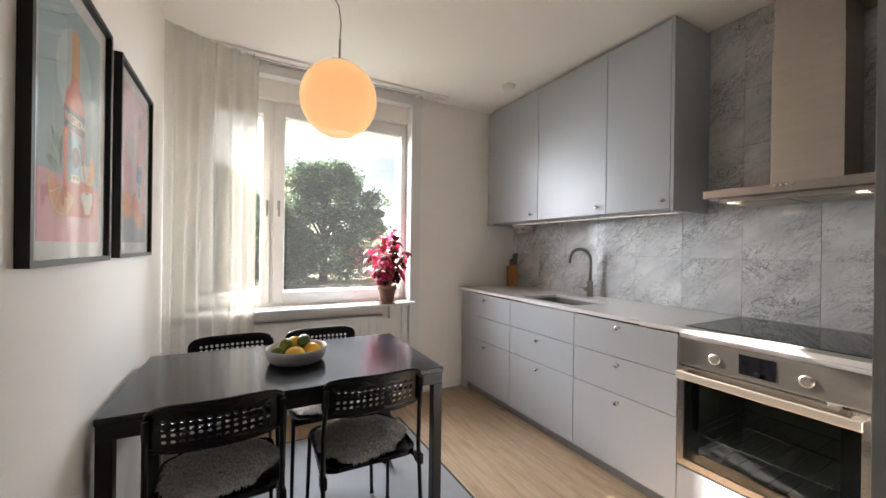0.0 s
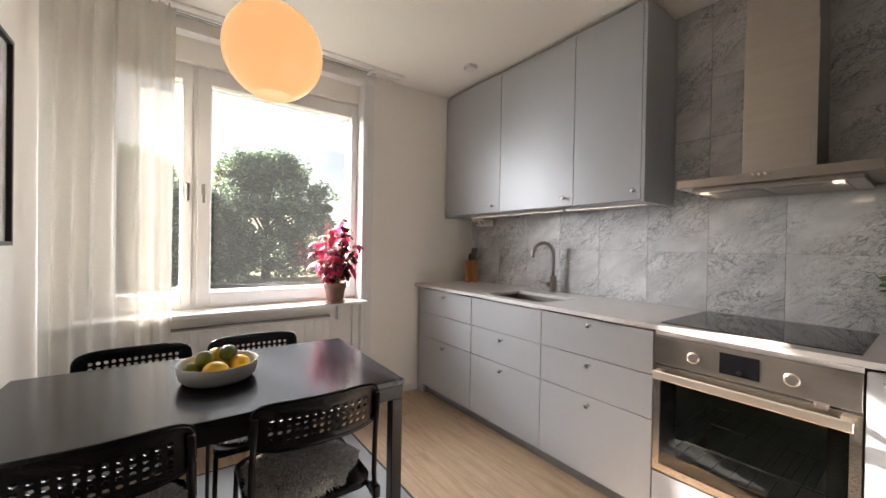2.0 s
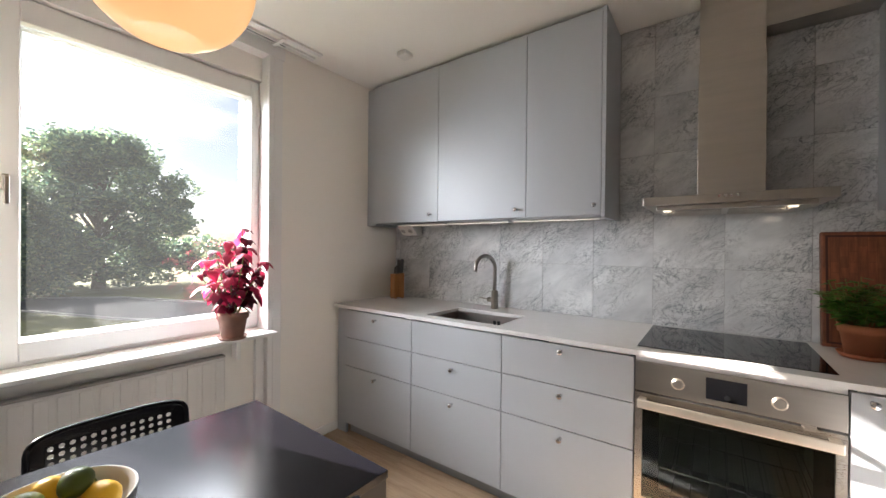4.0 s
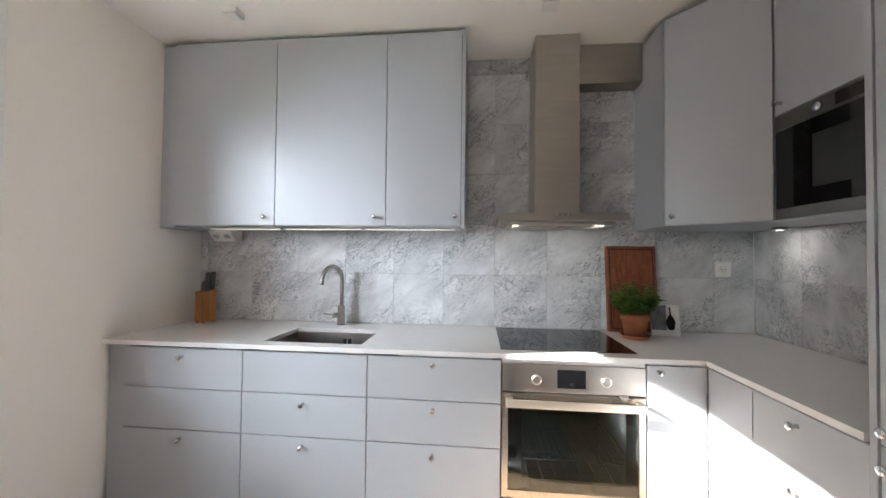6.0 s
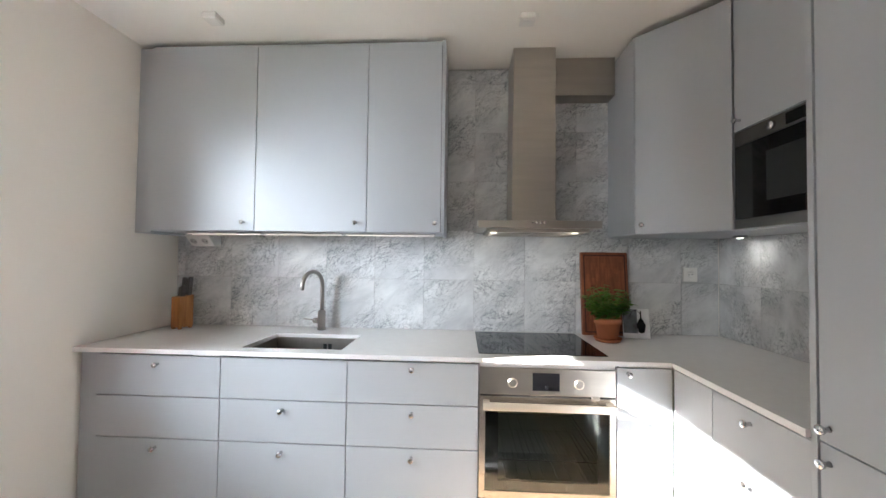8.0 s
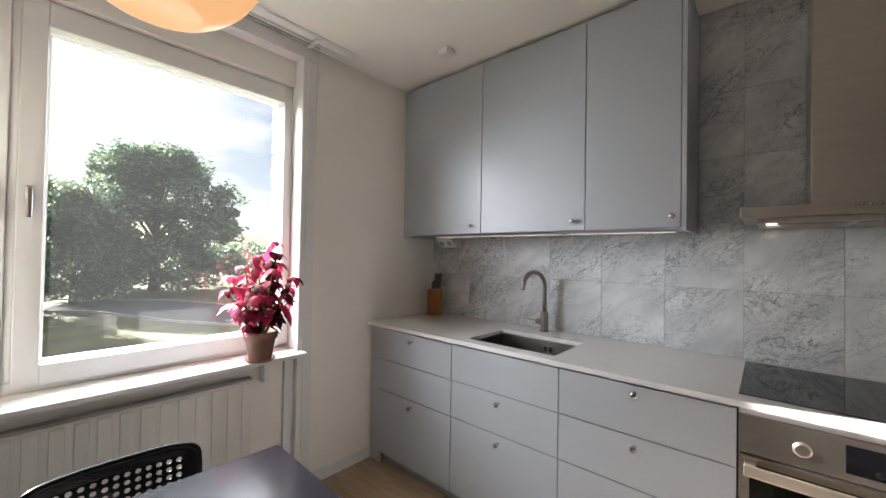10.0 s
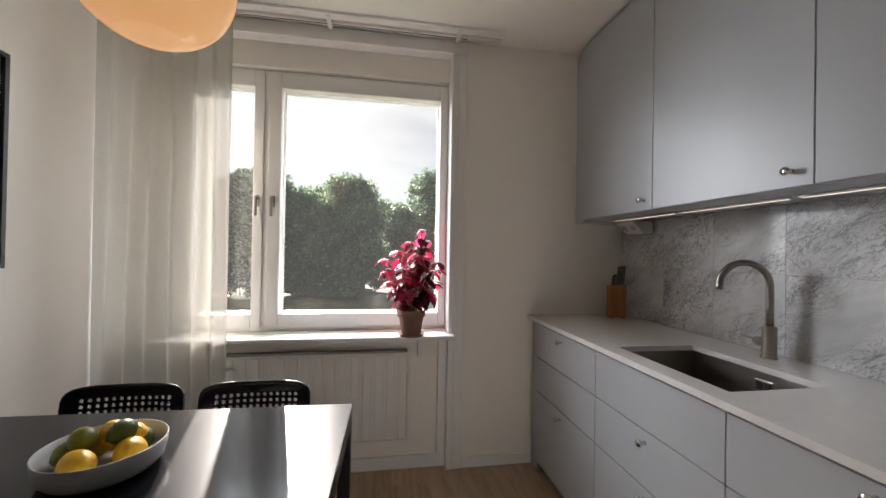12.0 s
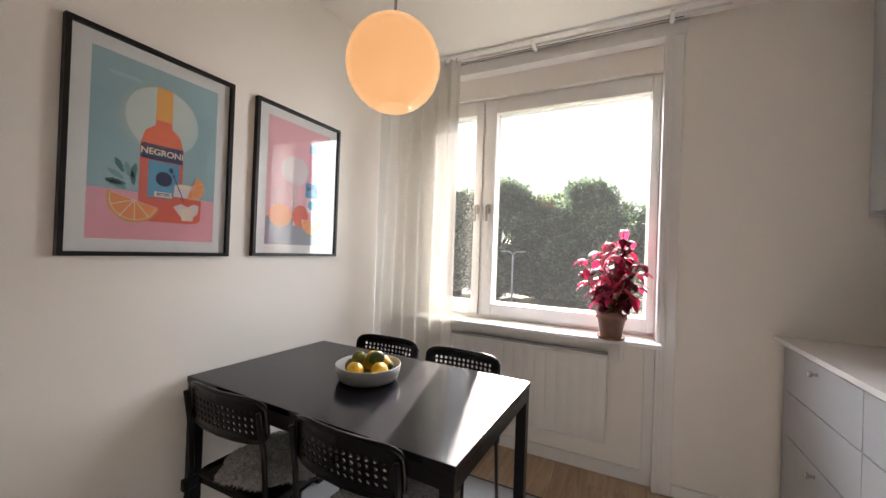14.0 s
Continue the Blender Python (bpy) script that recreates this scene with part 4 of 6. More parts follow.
knob(d, (3.238 - o[0], MY - o[1], 1.935 - o[2]), "y")
mo = thing("microwave", (2.97, 2.38, 1.49), "built-in black glass microwave oven with a steel strip, shut", "microwave")
o = (2.97, 2.38, 1.49)
part("casing", B(2.668 - o[0], 3.264 - o[0], YS + 0.03 - o[1], MY - 0.021 - o[1], 0, 0.392), BLACK_PLASTIC, mo)
part("door_glass", B(2.668 - o[0], 3.264 - o[0], MY - 0.02 - o[1], MY + 0.002 - o[1], 0.026, 0.334, bevel=0.0015), BLACK_GLASS, mo)
part("inner_window", B(2.74 - o[0], 3.10 - o[0], MY + 0.002 - o[1], MY + 0.0024 - o[1], 0.085, 0.275), painted("perforated_black_mesh", (0.006, 0.006, 0.006), 0.45), mo)
part("lower_strip", B(2.668 - o[0], 3.264 - o[0], MY - 0.02 - o[1], MY + 0.003 - o[1], -0.015, 0.024, bevel=0.0015), STEEL_DARK, mo)
part("upper_strip", B(2.668 - o[0], 3.264 - o[0], MY - 0.02 - o[1], MY + 0.003 - o[1], 0.336, 0.395, bevel=0.0015), STEEL_DARK, mo)
part("display", B(2.70 - o[0], 3.01 - o[0], MY + 0.003 - o[1], MY + 0.0045 - o[1], 0.344, 0.386), BLACK_GLASS, mo)
b = lathe(bmesh.new(), [(0, 0), (0.016, 0), (0.015, 0.012), (0, 0.013)], 20, pose(3.07 - o[0], MY + 0.003 - o[1], 0.364, -90, 0, 0))
part("dial", b, CHROME, mo, smooth=True)
led2 = thing("under_cabinet_light", (2.97, 2.42, 1.455), "short lit LED strip under the microwave cabinet", "lamp", "under-cabinet lights")
part("profile", B(-0.25, 0.05, -0.02, 0.02, 0.0, 0.0145, bevel=0.002), TRIM, led2)
part("diffuser", B(-0.24, 0.04, -0.013, 0.013, -0.0025, -0.0005), LED, led2)
cs = thing("under_cabinet_spot", (3.60, 2.30, UZ0 - 0.016), "small round lit spot under the corner wall cabinet", "lamp")
part("ring", lathe(bmesh.new(), [(0.0, 0.0155), (0.03, 0.0155), (0.032, 0.0), (0.022, 0.0), (0.022, 0.004), (0, 0.004)], 24), CHROME, cs, smooth=True)
part("lens", lathe(bmesh.new(), [(0, 0.0035), (0.021, 0.0035), (0.021, 0.0015), (0, 0.0015)], 20), SPOT_BRIGHT, cs)

# the lit spot throws its light down the tiles in the corner
spot_light = new("corner_spot_light", bpy.data.lights.new("corner_spot_light", "AREA"))
spot_light.data.shape, spot_light.data.size = "DISK", 0.04
spot_light.data.energy, spot_light.data.color = 0.018, (1.0, 0.92, 0.80)
spot_light.matrix_world = look((3.60, 2.30, UZ0 - 0.022), (3.60, 2.24, WZ1))

# the two lit hood lamps shine on the hob
for y in (3.142, 3.562):
    hood_light = new("hood_light", bpy.data.lights.new("hood_light", "AREA"))
    hood_light.data.shape, hood_light.data.size = "DISK", 0.07
    hood_light.data.energy, hood_light.data.color = 0.03, (1.0, 0.86, 0.66)
    hood_light.matrix_world = look((3.575, y, 1.468), (3.70, y, WZ1))

# tall unit
TY = FRONTS
tu = thing("tall_cabinet", (2.36, 2.5, 0), "full-height light grey cupboard with three doors, shut", "kitchen cabinet")
o = (2.36, 2.5, 0)
part("side_panel", B(2.642 - o[0], 2.660 - o[0], YS + 0.012 - o[1], TY + 0.004 - o[1], 0, CEIL - 0.003, bevel=0.001), GREY, tu)
part("side_panel", B(XO + 0.0 - o[0], XO + 0.018 - o[0], YS + 0.012 - o[1], TY + 0.004 - o[1], 0, CEIL - 0.003, bevel=0.001), GREY, tu)
b = bmesh.new()
box(b, XO + 0.019 - o[0], 2.641 - o[0], YS + 0.012 - o[1], TY - 0.021 - o[1], Z0, CEIL - 0.01)
part("body", b, CARCASS, tu)
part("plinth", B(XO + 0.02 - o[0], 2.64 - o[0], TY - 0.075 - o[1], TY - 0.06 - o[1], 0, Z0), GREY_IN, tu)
for z0, z1, kz in ((Z0, 0.879, 0.832), (0.879, 2.083, 0.917), (2.083, CEIL - 0.012, 2.13)):
    d = part("door", B(XO + 0.019 + GAP - o[0], 2.641 - GAP - o[0], TY - 0.019 - o[1], TY - o[1], z0 + GAP, z1 - GAP, bevel=0.0012), GREY, tu)
    knob(d, (2.614 - o[0], TY - o[1], kz), "y")

# ---- hood ----
hd = thing("cooker_hood", (3.66, 3.352, 1.49), "stainless steel chimney hood with flat canopy and two lit lamps", "cooker hood")
o = (3.66, 3.352, 1.49)
HX = 3.50
part("canopy", B(HX - o[0], XE - 0.012 - o[0], -0.322, 0.296, 0.006, 0.043, bevel=0.0015), STEEL_H, hd)
b = bmesh.new()
box(b, HX + 0.05 - o[0], XE - 0.03 - o[0], -0.275, 0.25, -0.012, 0.005, bevel=0.002)
part("filter_housing", b, STEEL, hd)
for s in (-1, 1):
    gf = part("grease_filter", B(HX + 0.10 - o[0], HX + 0.385 - o[0], min(s * 0.012, s * 0.228), max(s * 0.012, s * 0.228), -0.0130, -0.0122), STEEL_DARK, hd)
    me_ = None
    for k in range(10):
        if me_ is None:
            sl_ = part("filter_slat", B(0, 0.015, min(s * 0.015, s * 0.225), max(s * 0.015, s * 0.225), -0.016, -0.0131), STEEL, gf)
            me_ = sl_.data
        else:
            sl_ = new("filter_slat", me_)
            sl_.parent = gf
        sl_.location.x = HX + 0.11 + k * 0.027 - o[0]
    part("spot", lathe(bmesh.new(), [(0, 0), (0.014, 0), (0.016, 0.006), (0, 0.006)], 24, pose(HX + 0.075 - o[0], s * 0.21, -0.0185)), SPOT, hd, "lit round hood lamp")
part("chimney", B(3.68 - o[0], XE - 0.012 - o[0], -0.137, 0.101, 0.0435, 0.66, bevel=0.0015), STEEL, hd)
part("upper_chimney", B(3.684 - o[0], XE - 0.012 - o[0], -0.134, 0.098, 0.661, CEIL - 0.003 - o[2], bevel=0.0015), STEEL, hd)
part("duct_cover", B(3.80 - o[0], XE - 0.012 - o[0], 2.849 - o[1], -0.138, 2.300 - o[2], CEIL - 0.003 - o[2], bevel=0.0015), STEEL_H, hd, "boxed steel duct cover along the ceiling")
b = bmesh.new()
for k in range(4):
    lathe(b, [(0, 0), (0.006, 0), (0.006, 0.004), (0, 0.005)], 12, pose(HX - o[0], 0.020 - k * 0.019, 0.033, 0, -90, 0))
part("buttons", b, CHROME, hd)

# ---- sockets ----
def socket(name, at, turn, label):
    c = thing(name, at, label, "socket", turn=turn)
    part("plate", B(-0.011, 0.0, -0.042, 0.042, -0.042, 0.042, bevel=0.004), WHITE_PLASTIC, c)
    part("well", lathe(bmesh.new(), [(0.0, 0.001), (0.019, 0.001), (0.0205, 0.006), (0.0225, 0.006), (0.0225, 0.0)], 24, pose(-0.0112, 0, 0, 0, -90, 0)), WHITE_PLASTIC, c, smooth=True)
    b = bmesh.new()
    for s in (-1, 1):
        lathe(b, [(0, 0.0), (0.003, 0.0), (0.003, 0.0012), (0, 0.0012)], 8, pose(-0.0125, s * 0.0095, 0, 0, -90, 0))
    part("contact_hole", b, RUBBER, c)
    return c


socket("wall_socket", (XE - 0.0115, 2.37, 1.258), 0, "white single wall socket on the marble tiles")
us = thing("corner_socket", (3.80, 5.335, UZ0 - 0.012), "white slanted double socket block under the wall cabinet", "socket")
b = bmesh.new()
v = [b.verts.new(p) for p in ((-0.03, -0.075, 0), (-0.03, 0.075, 0), (0.10, 0.075, 0), (0.10, -0.075, 0), (0.04, -0.075, -0.065), (0.04, 0.075, -0.065), (0.10, 0.075, -0.065), (0.10, -0.075, -0.065))]
for f in ((0, 1, 2, 3), (4, 5, 6, 7), (0, 1, 5, 4), (3, 2, 6, 7), (0, 3, 7, 4), (1, 2, 6, 5)):
    b.faces.new([v[i] for i in f])
bmesh.ops.bevel(b, geom=list(b.edges), offset=0.004, segments=2, affect="EDGES")
part("block", b, WHITE_PLASTIC, us)
SOCKET_GREY = painted("socket_well", (0.45, 0.44, 0.42), 0.5)
for s in (-0.036, 0.036):
    part("socket_face", lathe(bmesh.new(), [(0.0, 0.0), (0.018, 0.0), (0.021, 0.003), (0.0, 0.0032)], 20, pose(0.004, s, -0.034, 0, -133, 0)), SOCKET_GREY, us)
    b = bmesh.new()
    for e in (-1, 1):
        lathe(b, [(0, 0.0), (0.0032, 0.0), (0.0032, 0.0012), (0, 0.0012)], 8, pose(0.0015, s + e * 0.0095, -0.0365, 0, -133, 0))
    part("contact_hole", b, RUBBER, us)

# ---- table ----
tb = thing("dining_table", (1.747, 4.402, 0), "black rectangular dining table with square metal legs", "table", turn=-1.4)
TLX, TLY = 0.560, 0.340
part("tabletop", B(-TLX, TLX, -TLY, TLY, 0.719, 0.740, bevel=0.002), TABLE_TOP, tb)
b = bmesh.new()
for s in (-1, 1):
    box(b, -TLX + 0.003, TLX - 0.003, s * (TLY - 0.014) - 0.011, s * (TLY - 0.014) + 0.011, 0.672, 0.7185, bevel=0.001)
    box(b, s * (TLX - 0.014) - 0.011, s * (TLX - 0.014) + 0.011, -TLY + 0.026, TLY - 0.026, 0.672, 0.7185, bevel=0.001)
part("apron", b, BLACK, tb)
for sx in (-1, 1):
    for sy in (-1, 1):
        cx, cy = sx * (TLX - 0.023), sy * (TLY - 0.023)
        part("leg", B(cx - 0.02, cx + 0.02, cy - 0.02, cy + 0.02, 0.004, 0.6715, bevel=0.002), BLACK, tb)

# ---- rug ----
rg = thing("rug", (1.75, 4.3, 0), "light grey flat-woven rug with thin dark edge under the table", "rug")
RX = (XW + 0.03, 2.565)
RYY = (3.1, 5.18)
part("rug_field", B(RX[0] - 1.75, RX[1] - 1.75, RYY[0] - 4.3, RYY[1] - 4.3, 0.0005, 0.006, bevel=0.002), RUG, rg)
b = bmesh.new()
box(b, RX[1] + 0.001 - 1.75, RX[1] + 0.011 - 1.75, RYY[0] - 4.3, RYY[1] + 0.011 - 4.3, 0.0005, 0.007, bevel=0.002)
box(b, RX[0] - 1.75, RX[1] - 1.75, RYY[1] + 0.001 - 4.3, RYY[1] + 0.011 - 4.3, 0.0005, 0.007, bevel=0.002)
part("edging", b, RUG_EDGE, rg)


# ---- chairs ----
def rounded(w, h, r, n=6, wave=None):
    """Outline of a rounded rectangle in x and y, round the origin."""
    pts = []
    for cx, cy, a0 in ((w / 2 - r, h / 2 - r, 0), (-w / 2 + r, h / 2 - r, 90), (-w / 2 + r, -h / 2 + r, 180), (w / 2 - r, -h / 2 + r, 270)):
        for k in range(n + 1):
            a = radians(a0 + 90 * k / n)
            pts.append((cx + r * math.cos(a), cy + r * math.sin(a)))
    return pts


def perforated(bm, w, h, nx, nz, hole, thick, bend, side=8):
    """A plate with rows of round holes, in x and z, bowed along y."""
    cw_, ch = w / nx, h / nz
    def put(x, z, y):
        return bm.verts.new((x, y + bend * (1 - (2 * x / w) ** 2), z))
    cache = {}
    for layer, y in ((0, 0.0), (1, thick)):
        for i in range(nx):
            for j in range(nz):
                cx, cz = -w / 2 + (i + 0.5) * cw_, -h / 2 + (j + 0.5) * ch
                sq, ci = [], []
                for k in range(side):
                    a = 2 * math.pi * k / side
                    ux, uz = math.cos(a), math.sin(a)
                    f = 0.5 / max(abs(ux), abs(uz))
                    key = (layer, round((cx + ux * f * cw_) * 1e4), round((cz + uz * f * ch) * 1e4))
                    if key not in cache:
                        cache[key] = put(cx + ux * f * cw_, cz + uz * f * ch, y)
                    sq.append(cache[key])
                    ci.append(put(cx + ux * hole, cz + uz * hole, y))
                cache[("c", layer, i, j)] = ci
                for k in range(side):
                    q = (k + 1) % side
                    bm.faces.new((sq[k], sq[q], ci[q], ci[k]))
                # corners between squares stay closed by the frame of the neighbours
    for i in range(nx):
        for j in range(nz):
            a, c = cache[("c", 0, i, j)], cache[("c", 1, i, j)]
            for k in range(side):
                q = (k + 1) % side
                bm.faces.new((a[k], a[q], c[q], c[k]))
    return bm


def make_chair():
    c = thing("dining_chair", (0, 0, 0), "black steel-tube chair with a perforated plastic back at the table", "chair", "chairs round the table")
    # front of the chair looks along +y; the back stands at y = -0.2
    W = 0.185
    for s in (-1, 1):
        b = bmesh.new()
        tube(b, [(s * W, -0.245, 0.008), (s * W, -0.20, 0.36), (s * W, -0.185, 0.46), (s * W * 0.99, -0.195, 0.60), (s * W * 0.97, -0.218, 0.735)], 0.0085, 10)
        part("leg", b, BLACK, c, smooth=True)
        b = bmesh.new()
        tube(b, [(s * (W + 0.004), 0.19, 0.008), (s * (W - 0.004), 0.165, 0.41)], 0.0085, 10)
        part("leg", b, BLACK, c, smooth=True)
    b = bmesh.new()
    for s in (-1, 1):
        tube(b, [(s * (W - 0.006), -0.195, 0.40), (s * (W - 0.008), 0.0, 0.41), (s * (W - 0.006), 0.175, 0.415)], 0.0085, 10)
        box(b, s * W - 0.012, s * W + 0.012, -0.215, -0.17, 0.385, 0.425, bevel=0.004)
    tube(b, [(-W, 0.165, 0.412), (W, 0.165, 0.412)], 0.0085, 10)
    part("seat_frame", b, BLACK, c, smooth=True)
    # seat shell
    b = bmesh.new()
    top = rounded(0.375, 0.37, 0.06)
    ins = rounded(0.33, 0.33, 0.05)
    a1 = [b.verts.new((x, y, 0.436 - 0.012 * (1 if abs(x) < 0.1 else 0))) for x, y in top]
    a2 = [b.verts.new((x, y, 0.418)) for x, y in top]
    i1 = [b.verts.new((x, y, 0.428)) for x, y in ins]
    n_ = len(top)
    for k in range(n_):
        j = (k + 1) % n_
        b.faces.new((a1[k], a1[j], i1[j], i1[k]))
        b.faces.new((a1[k], a2[k], a2[j], a1[j]))
    b.faces.new(i1)
    b.faces.new(list(reversed(a2)))
    part("seat", b, BLACK_PLASTIC, c)
    # back: perforated plate with a thick rounded rim
    m = pose(0, -0.207, 0.693, 7, 0, 0)
    w, h = 0.30, 0.085
    b = perforated(bmesh.new(), w, h, 13, 4, 0.0072, 0.006, -0.018)
    ow, oh = 0.372, 0.150
    outer_, inner_ = [], []
    def bow(x):
        return -0.018 * (1 - (2 * x / w) ** 2)
    nn, mm = 26, 12
    per = [(-w / 2 + w * k / nn, -h / 2) for k in range(nn)] + [(w / 2, -h / 2 + h * k / mm) for k in range(mm)] + [(w / 2 - w * k / nn, h / 2) for k in range(nn)] + [(-w / 2, h / 2 - h * k / mm) for k in range(mm)]
    big = []
    for x, z in per:
        a_ = math.atan2(z / (h / 2), x / (w / 2))
        ca, sa_ = math.cos(a_), math.sin(a_)
        e_ = 2 / 5.0
        X = ow / 2 * math.copysign(abs(ca) ** e_, ca)
        Zz = oh / 2 * math.copysign(abs(sa_) ** e_, sa_)
        if Zz < 0:
            Zz *= 0.86
        big.append((X, Zz))
    f1 = [b.verts.new((x, bow(x), z)) for x, z in per]
    f2 = [b.verts.new((x, bow(x) + 0.006, z)) for x, z in per]
    g1 = [b.verts.new((X, max(bow(X), -0.018), Zz)) for X, Zz in big]
    g2 = [b.verts.new((X, max(bow(X), -0.018) + 0.012, Zz)) for X, Zz in big]
    for k in range(len(per)):
        j = (k + 1) % len(per)
        b.faces.new((f1[k], f1[j], g1[j], g1[k]))
        b.faces.new((f2[k], f2[j], g2[j], g2[k]))
        b.faces.new((g1[k], g1[j], g2[j], g2[k]))
    bmesh.ops.transform(b, matrix=m, verts=b.verts)
    part("backrest", b, BLACK_PLASTIC, c)
    b = tube(bmesh.new(), [m @ Vector((X, max(bow(X), -0.018) + 0.006, Zz)) for X, Zz in big], 0.0085, 8, close=True)
    part("backrest_rim", b, BLACK_PLASTIC, c, smooth=True)
    for s in (-1, 1):
        for y in (-0.245, 0.19):
            part("foot_cap", lathe(bmesh.new(), [(0, 0), (0.011, 0), (0.011, 0.014), (0.009, 0.016), (0, 0.016)], 12, pose(s * (W if y < 0 else W + 0.004), y, 0.0)), RUBBER, c)
    return c


def make_fleece(seed):
    """A shaggy pad: a lumpy cushion covered with short bent tufts."""
    rnd = random.Random(seed)
    b = bmesh.new()
    n_, rings = 72, 20
    prev = None
    def rad(a):
        return 0.178 + 0.010 * math.sin(3 * a + seed) + 0.009 * math.sin(7 * a + 2 * seed)
    c0 = b.verts.new((0, 0, 0.034))
    for r in range(1, rings + 1):
        u = r / rings
        ring = []
        for k in range(n_):
            a = 2 * math.pi * k / n_
            zz = 0.034 * (1 - u ** 3.0) + 0.007 * noise.noise(Vector((math.cos(a) * u * 9, math.sin(a) * u * 9, seed)))
            ring.append(b.verts.new((rad(a) * u * math.cos(a), rad(a) * u * math.sin(a), zz if u < 1 else 0.002)))
        for k in range(n_):
            j = (k + 1) % n_
            if prev is None:
                b.faces.new((c0, ring[k], ring[j]))
            else:
                b.faces.new((prev[k], ring[k], ring[j], prev[j]))
        prev = ring
    hide, b = b, bmesh.new()
    for _ in range(12000):
        a, u = rnd.uniform(0, 2 * math.pi), math.sqrt(rnd.random()) * 1.0
        R = rad(a) * u
        zz = 0.034 * (1 - u ** 3.0)
        p = Vector((R * math.cos(a), R * math.sin(a), zz - 0.001))
        dr = Vector((math.cos(a) * u ** 2, math.sin(a) * u ** 2, 0)) * 0.9 + Vector((rnd.gauss(0, 0.5), rnd.gauss(0, 0.5), 0.55 * (1.3 - u)))
        dr.normalize()
        # tufts lean together in clumps, and their tips curl over
        cl_ = noise.noise_vector(Vector((p.x * 38, p.y * 38, seed)))
        dr = (dr + Vector((cl_.x, cl_.y, 0.15)) * 1.5).normalized()
        L = rnd.uniform(0.012, 0.024)
        sd = Vector((rnd.gauss(0, 1), rnd.gauss(0, 1), 0)).normalized() * 0.0030
        mid = p + dr * L * 0.65
        tip = mid + (dr + Vector((cl_.y, -cl_.x, -0.5)) * 2.0).normalized() * L * 0.5
        a_, c_, e_, f_ = b.verts.new(p - sd), b.verts.new(p + sd), b.verts.new(mid + sd * 0.8), b.verts.new(mid - sd * 0.8)
        b.faces.new((a_, c_, e_, f_))
        b.faces.new((f_, e_, b.verts.new(tip)))
    return hide, b


chair = make_chair()
chair.matrix_world = pose(1.485, 4.222, 0, 0, 0, 1.0)
flc = thing("sheepskin", (1.487, 4.240, 0.437), "round grey shaggy sheepskin pad lying on a chair seat", "seat pad", "sheepskins on the chairs")
hide_mesh, wool_mesh = make_fleece(1)
part("hide", hide_mesh, FLEECE, flc, "matted grey underwool")
tagged(part("wool", wool_mesh, FLEECE, flc), kind="stuff")
for x, y, a in ((1.996, 4.218, -1.5), (1.515, 4.69, 181), (1.95, 4.675, 179)):
    copy_thing(chair, pose(x, y, 0, 0, 0, a))
    copy_thing(flc, pose(x, y + (0.005 if y < 4.4 else 0.0), 0.437, 0, 0, a * 3))

# ---- bowl of fruit ----
bw = thing("bowl", (1.762, 4.410, 0.740), "wide grey stoneware bowl on the table", "bowl")
part("bowl_body", lathe(bmesh.new(), [(0, 0.0), (0.088, 0.0), (0.104, 0.005), (0.116, 0.018), (0.1215, 0.040), (0.124, 0.062), (0.1225, 0.0635), (0.1205, 0.062), (0.117, 0.040), (0.110, 0.020), (0.098, 0.011), (0, 0.009)], 48), CERAMIC, bw, smooth=True)


def fruit(name, at, r, stretch, turn, mat, label):
    f = thing(name, at, label, "fruit", "fruit in the bowl")
    prof = [(0, -r * stretch * 1.12)]
    for k in range(1, 14):
        a = -math.pi / 2 + math.pi * k / 14
        prof.append((r * math.cos(a), r * stretch * math.sin(a)))
    prof.append((0, r * stretch * 1.12))
    b = lathe(bmesh.new(), prof, 24, pose(0, 0, 0, *turn))
    for v in b.verts:
        v.co *= 1 + 0.05 * noise.noise(v.co * 34 + Vector(at)) + 0.012 * noise.noise(v.co * 160 + Vector(at))
    return part("peel", b, mat, f, smooth=True)


bx, by, bz = 1.762, 4.41, 0.75
for nm, dx, dy, dz, r, st, tu_, mt, lb in (
    ("lemon", -0.015, -0.062, 0.034, 0.031, 1.25, (80, 0, 60), LEMON, "ripe yellow lemon in the bowl"),
    ("lemon", 0.062, -0.012, 0.034, 0.031, 1.2, (80, 0, 20), LEMON, "ripe yellow lemon in the bowl"),
    ("lemon", -0.005, 0.04, 0.052, 0.030, 1.2, (20, 10, 0), LEMON, "ripe yellow lemon on top of the fruit"),
    ("lime", -0.075, 0.0, 0.030, 0.027, 1.1, (70, 0, 110), LIME_LIGHT, "green lime in the bowl"),
    ("lime", -0.042, -0.005, 0.066, 0.026, 1.12, (60, 0, 30), LIME_LIGHT, "green lime resting on other fruit"),
    ("lime", 0.030, 0.012, 0.072, 0.026, 1.12, (70, 0, 140), LIME, "dark green lime on top of the fruit"),
    ("lime", 0.045, 0.060, 0.030, 0.026, 1.1, (70, 0, 10), LIME, "dark green lime in the bowl"),
    ("lemon", 0.030, 0.050, 0.045, 0.028, 1.15, (70, 0, 70), LEMON, "yellow lemon in the bowl"),
    ("lemon", -0.045, 0.050, 0.030, 0.028, 1.15, (70, 0, 0), LEMON, "yellow lemon in the bowl"),
):
    fruit(nm, (bx + dx, by + dy, bz + dz), r * 1.06, st, tu_, mt, lb)

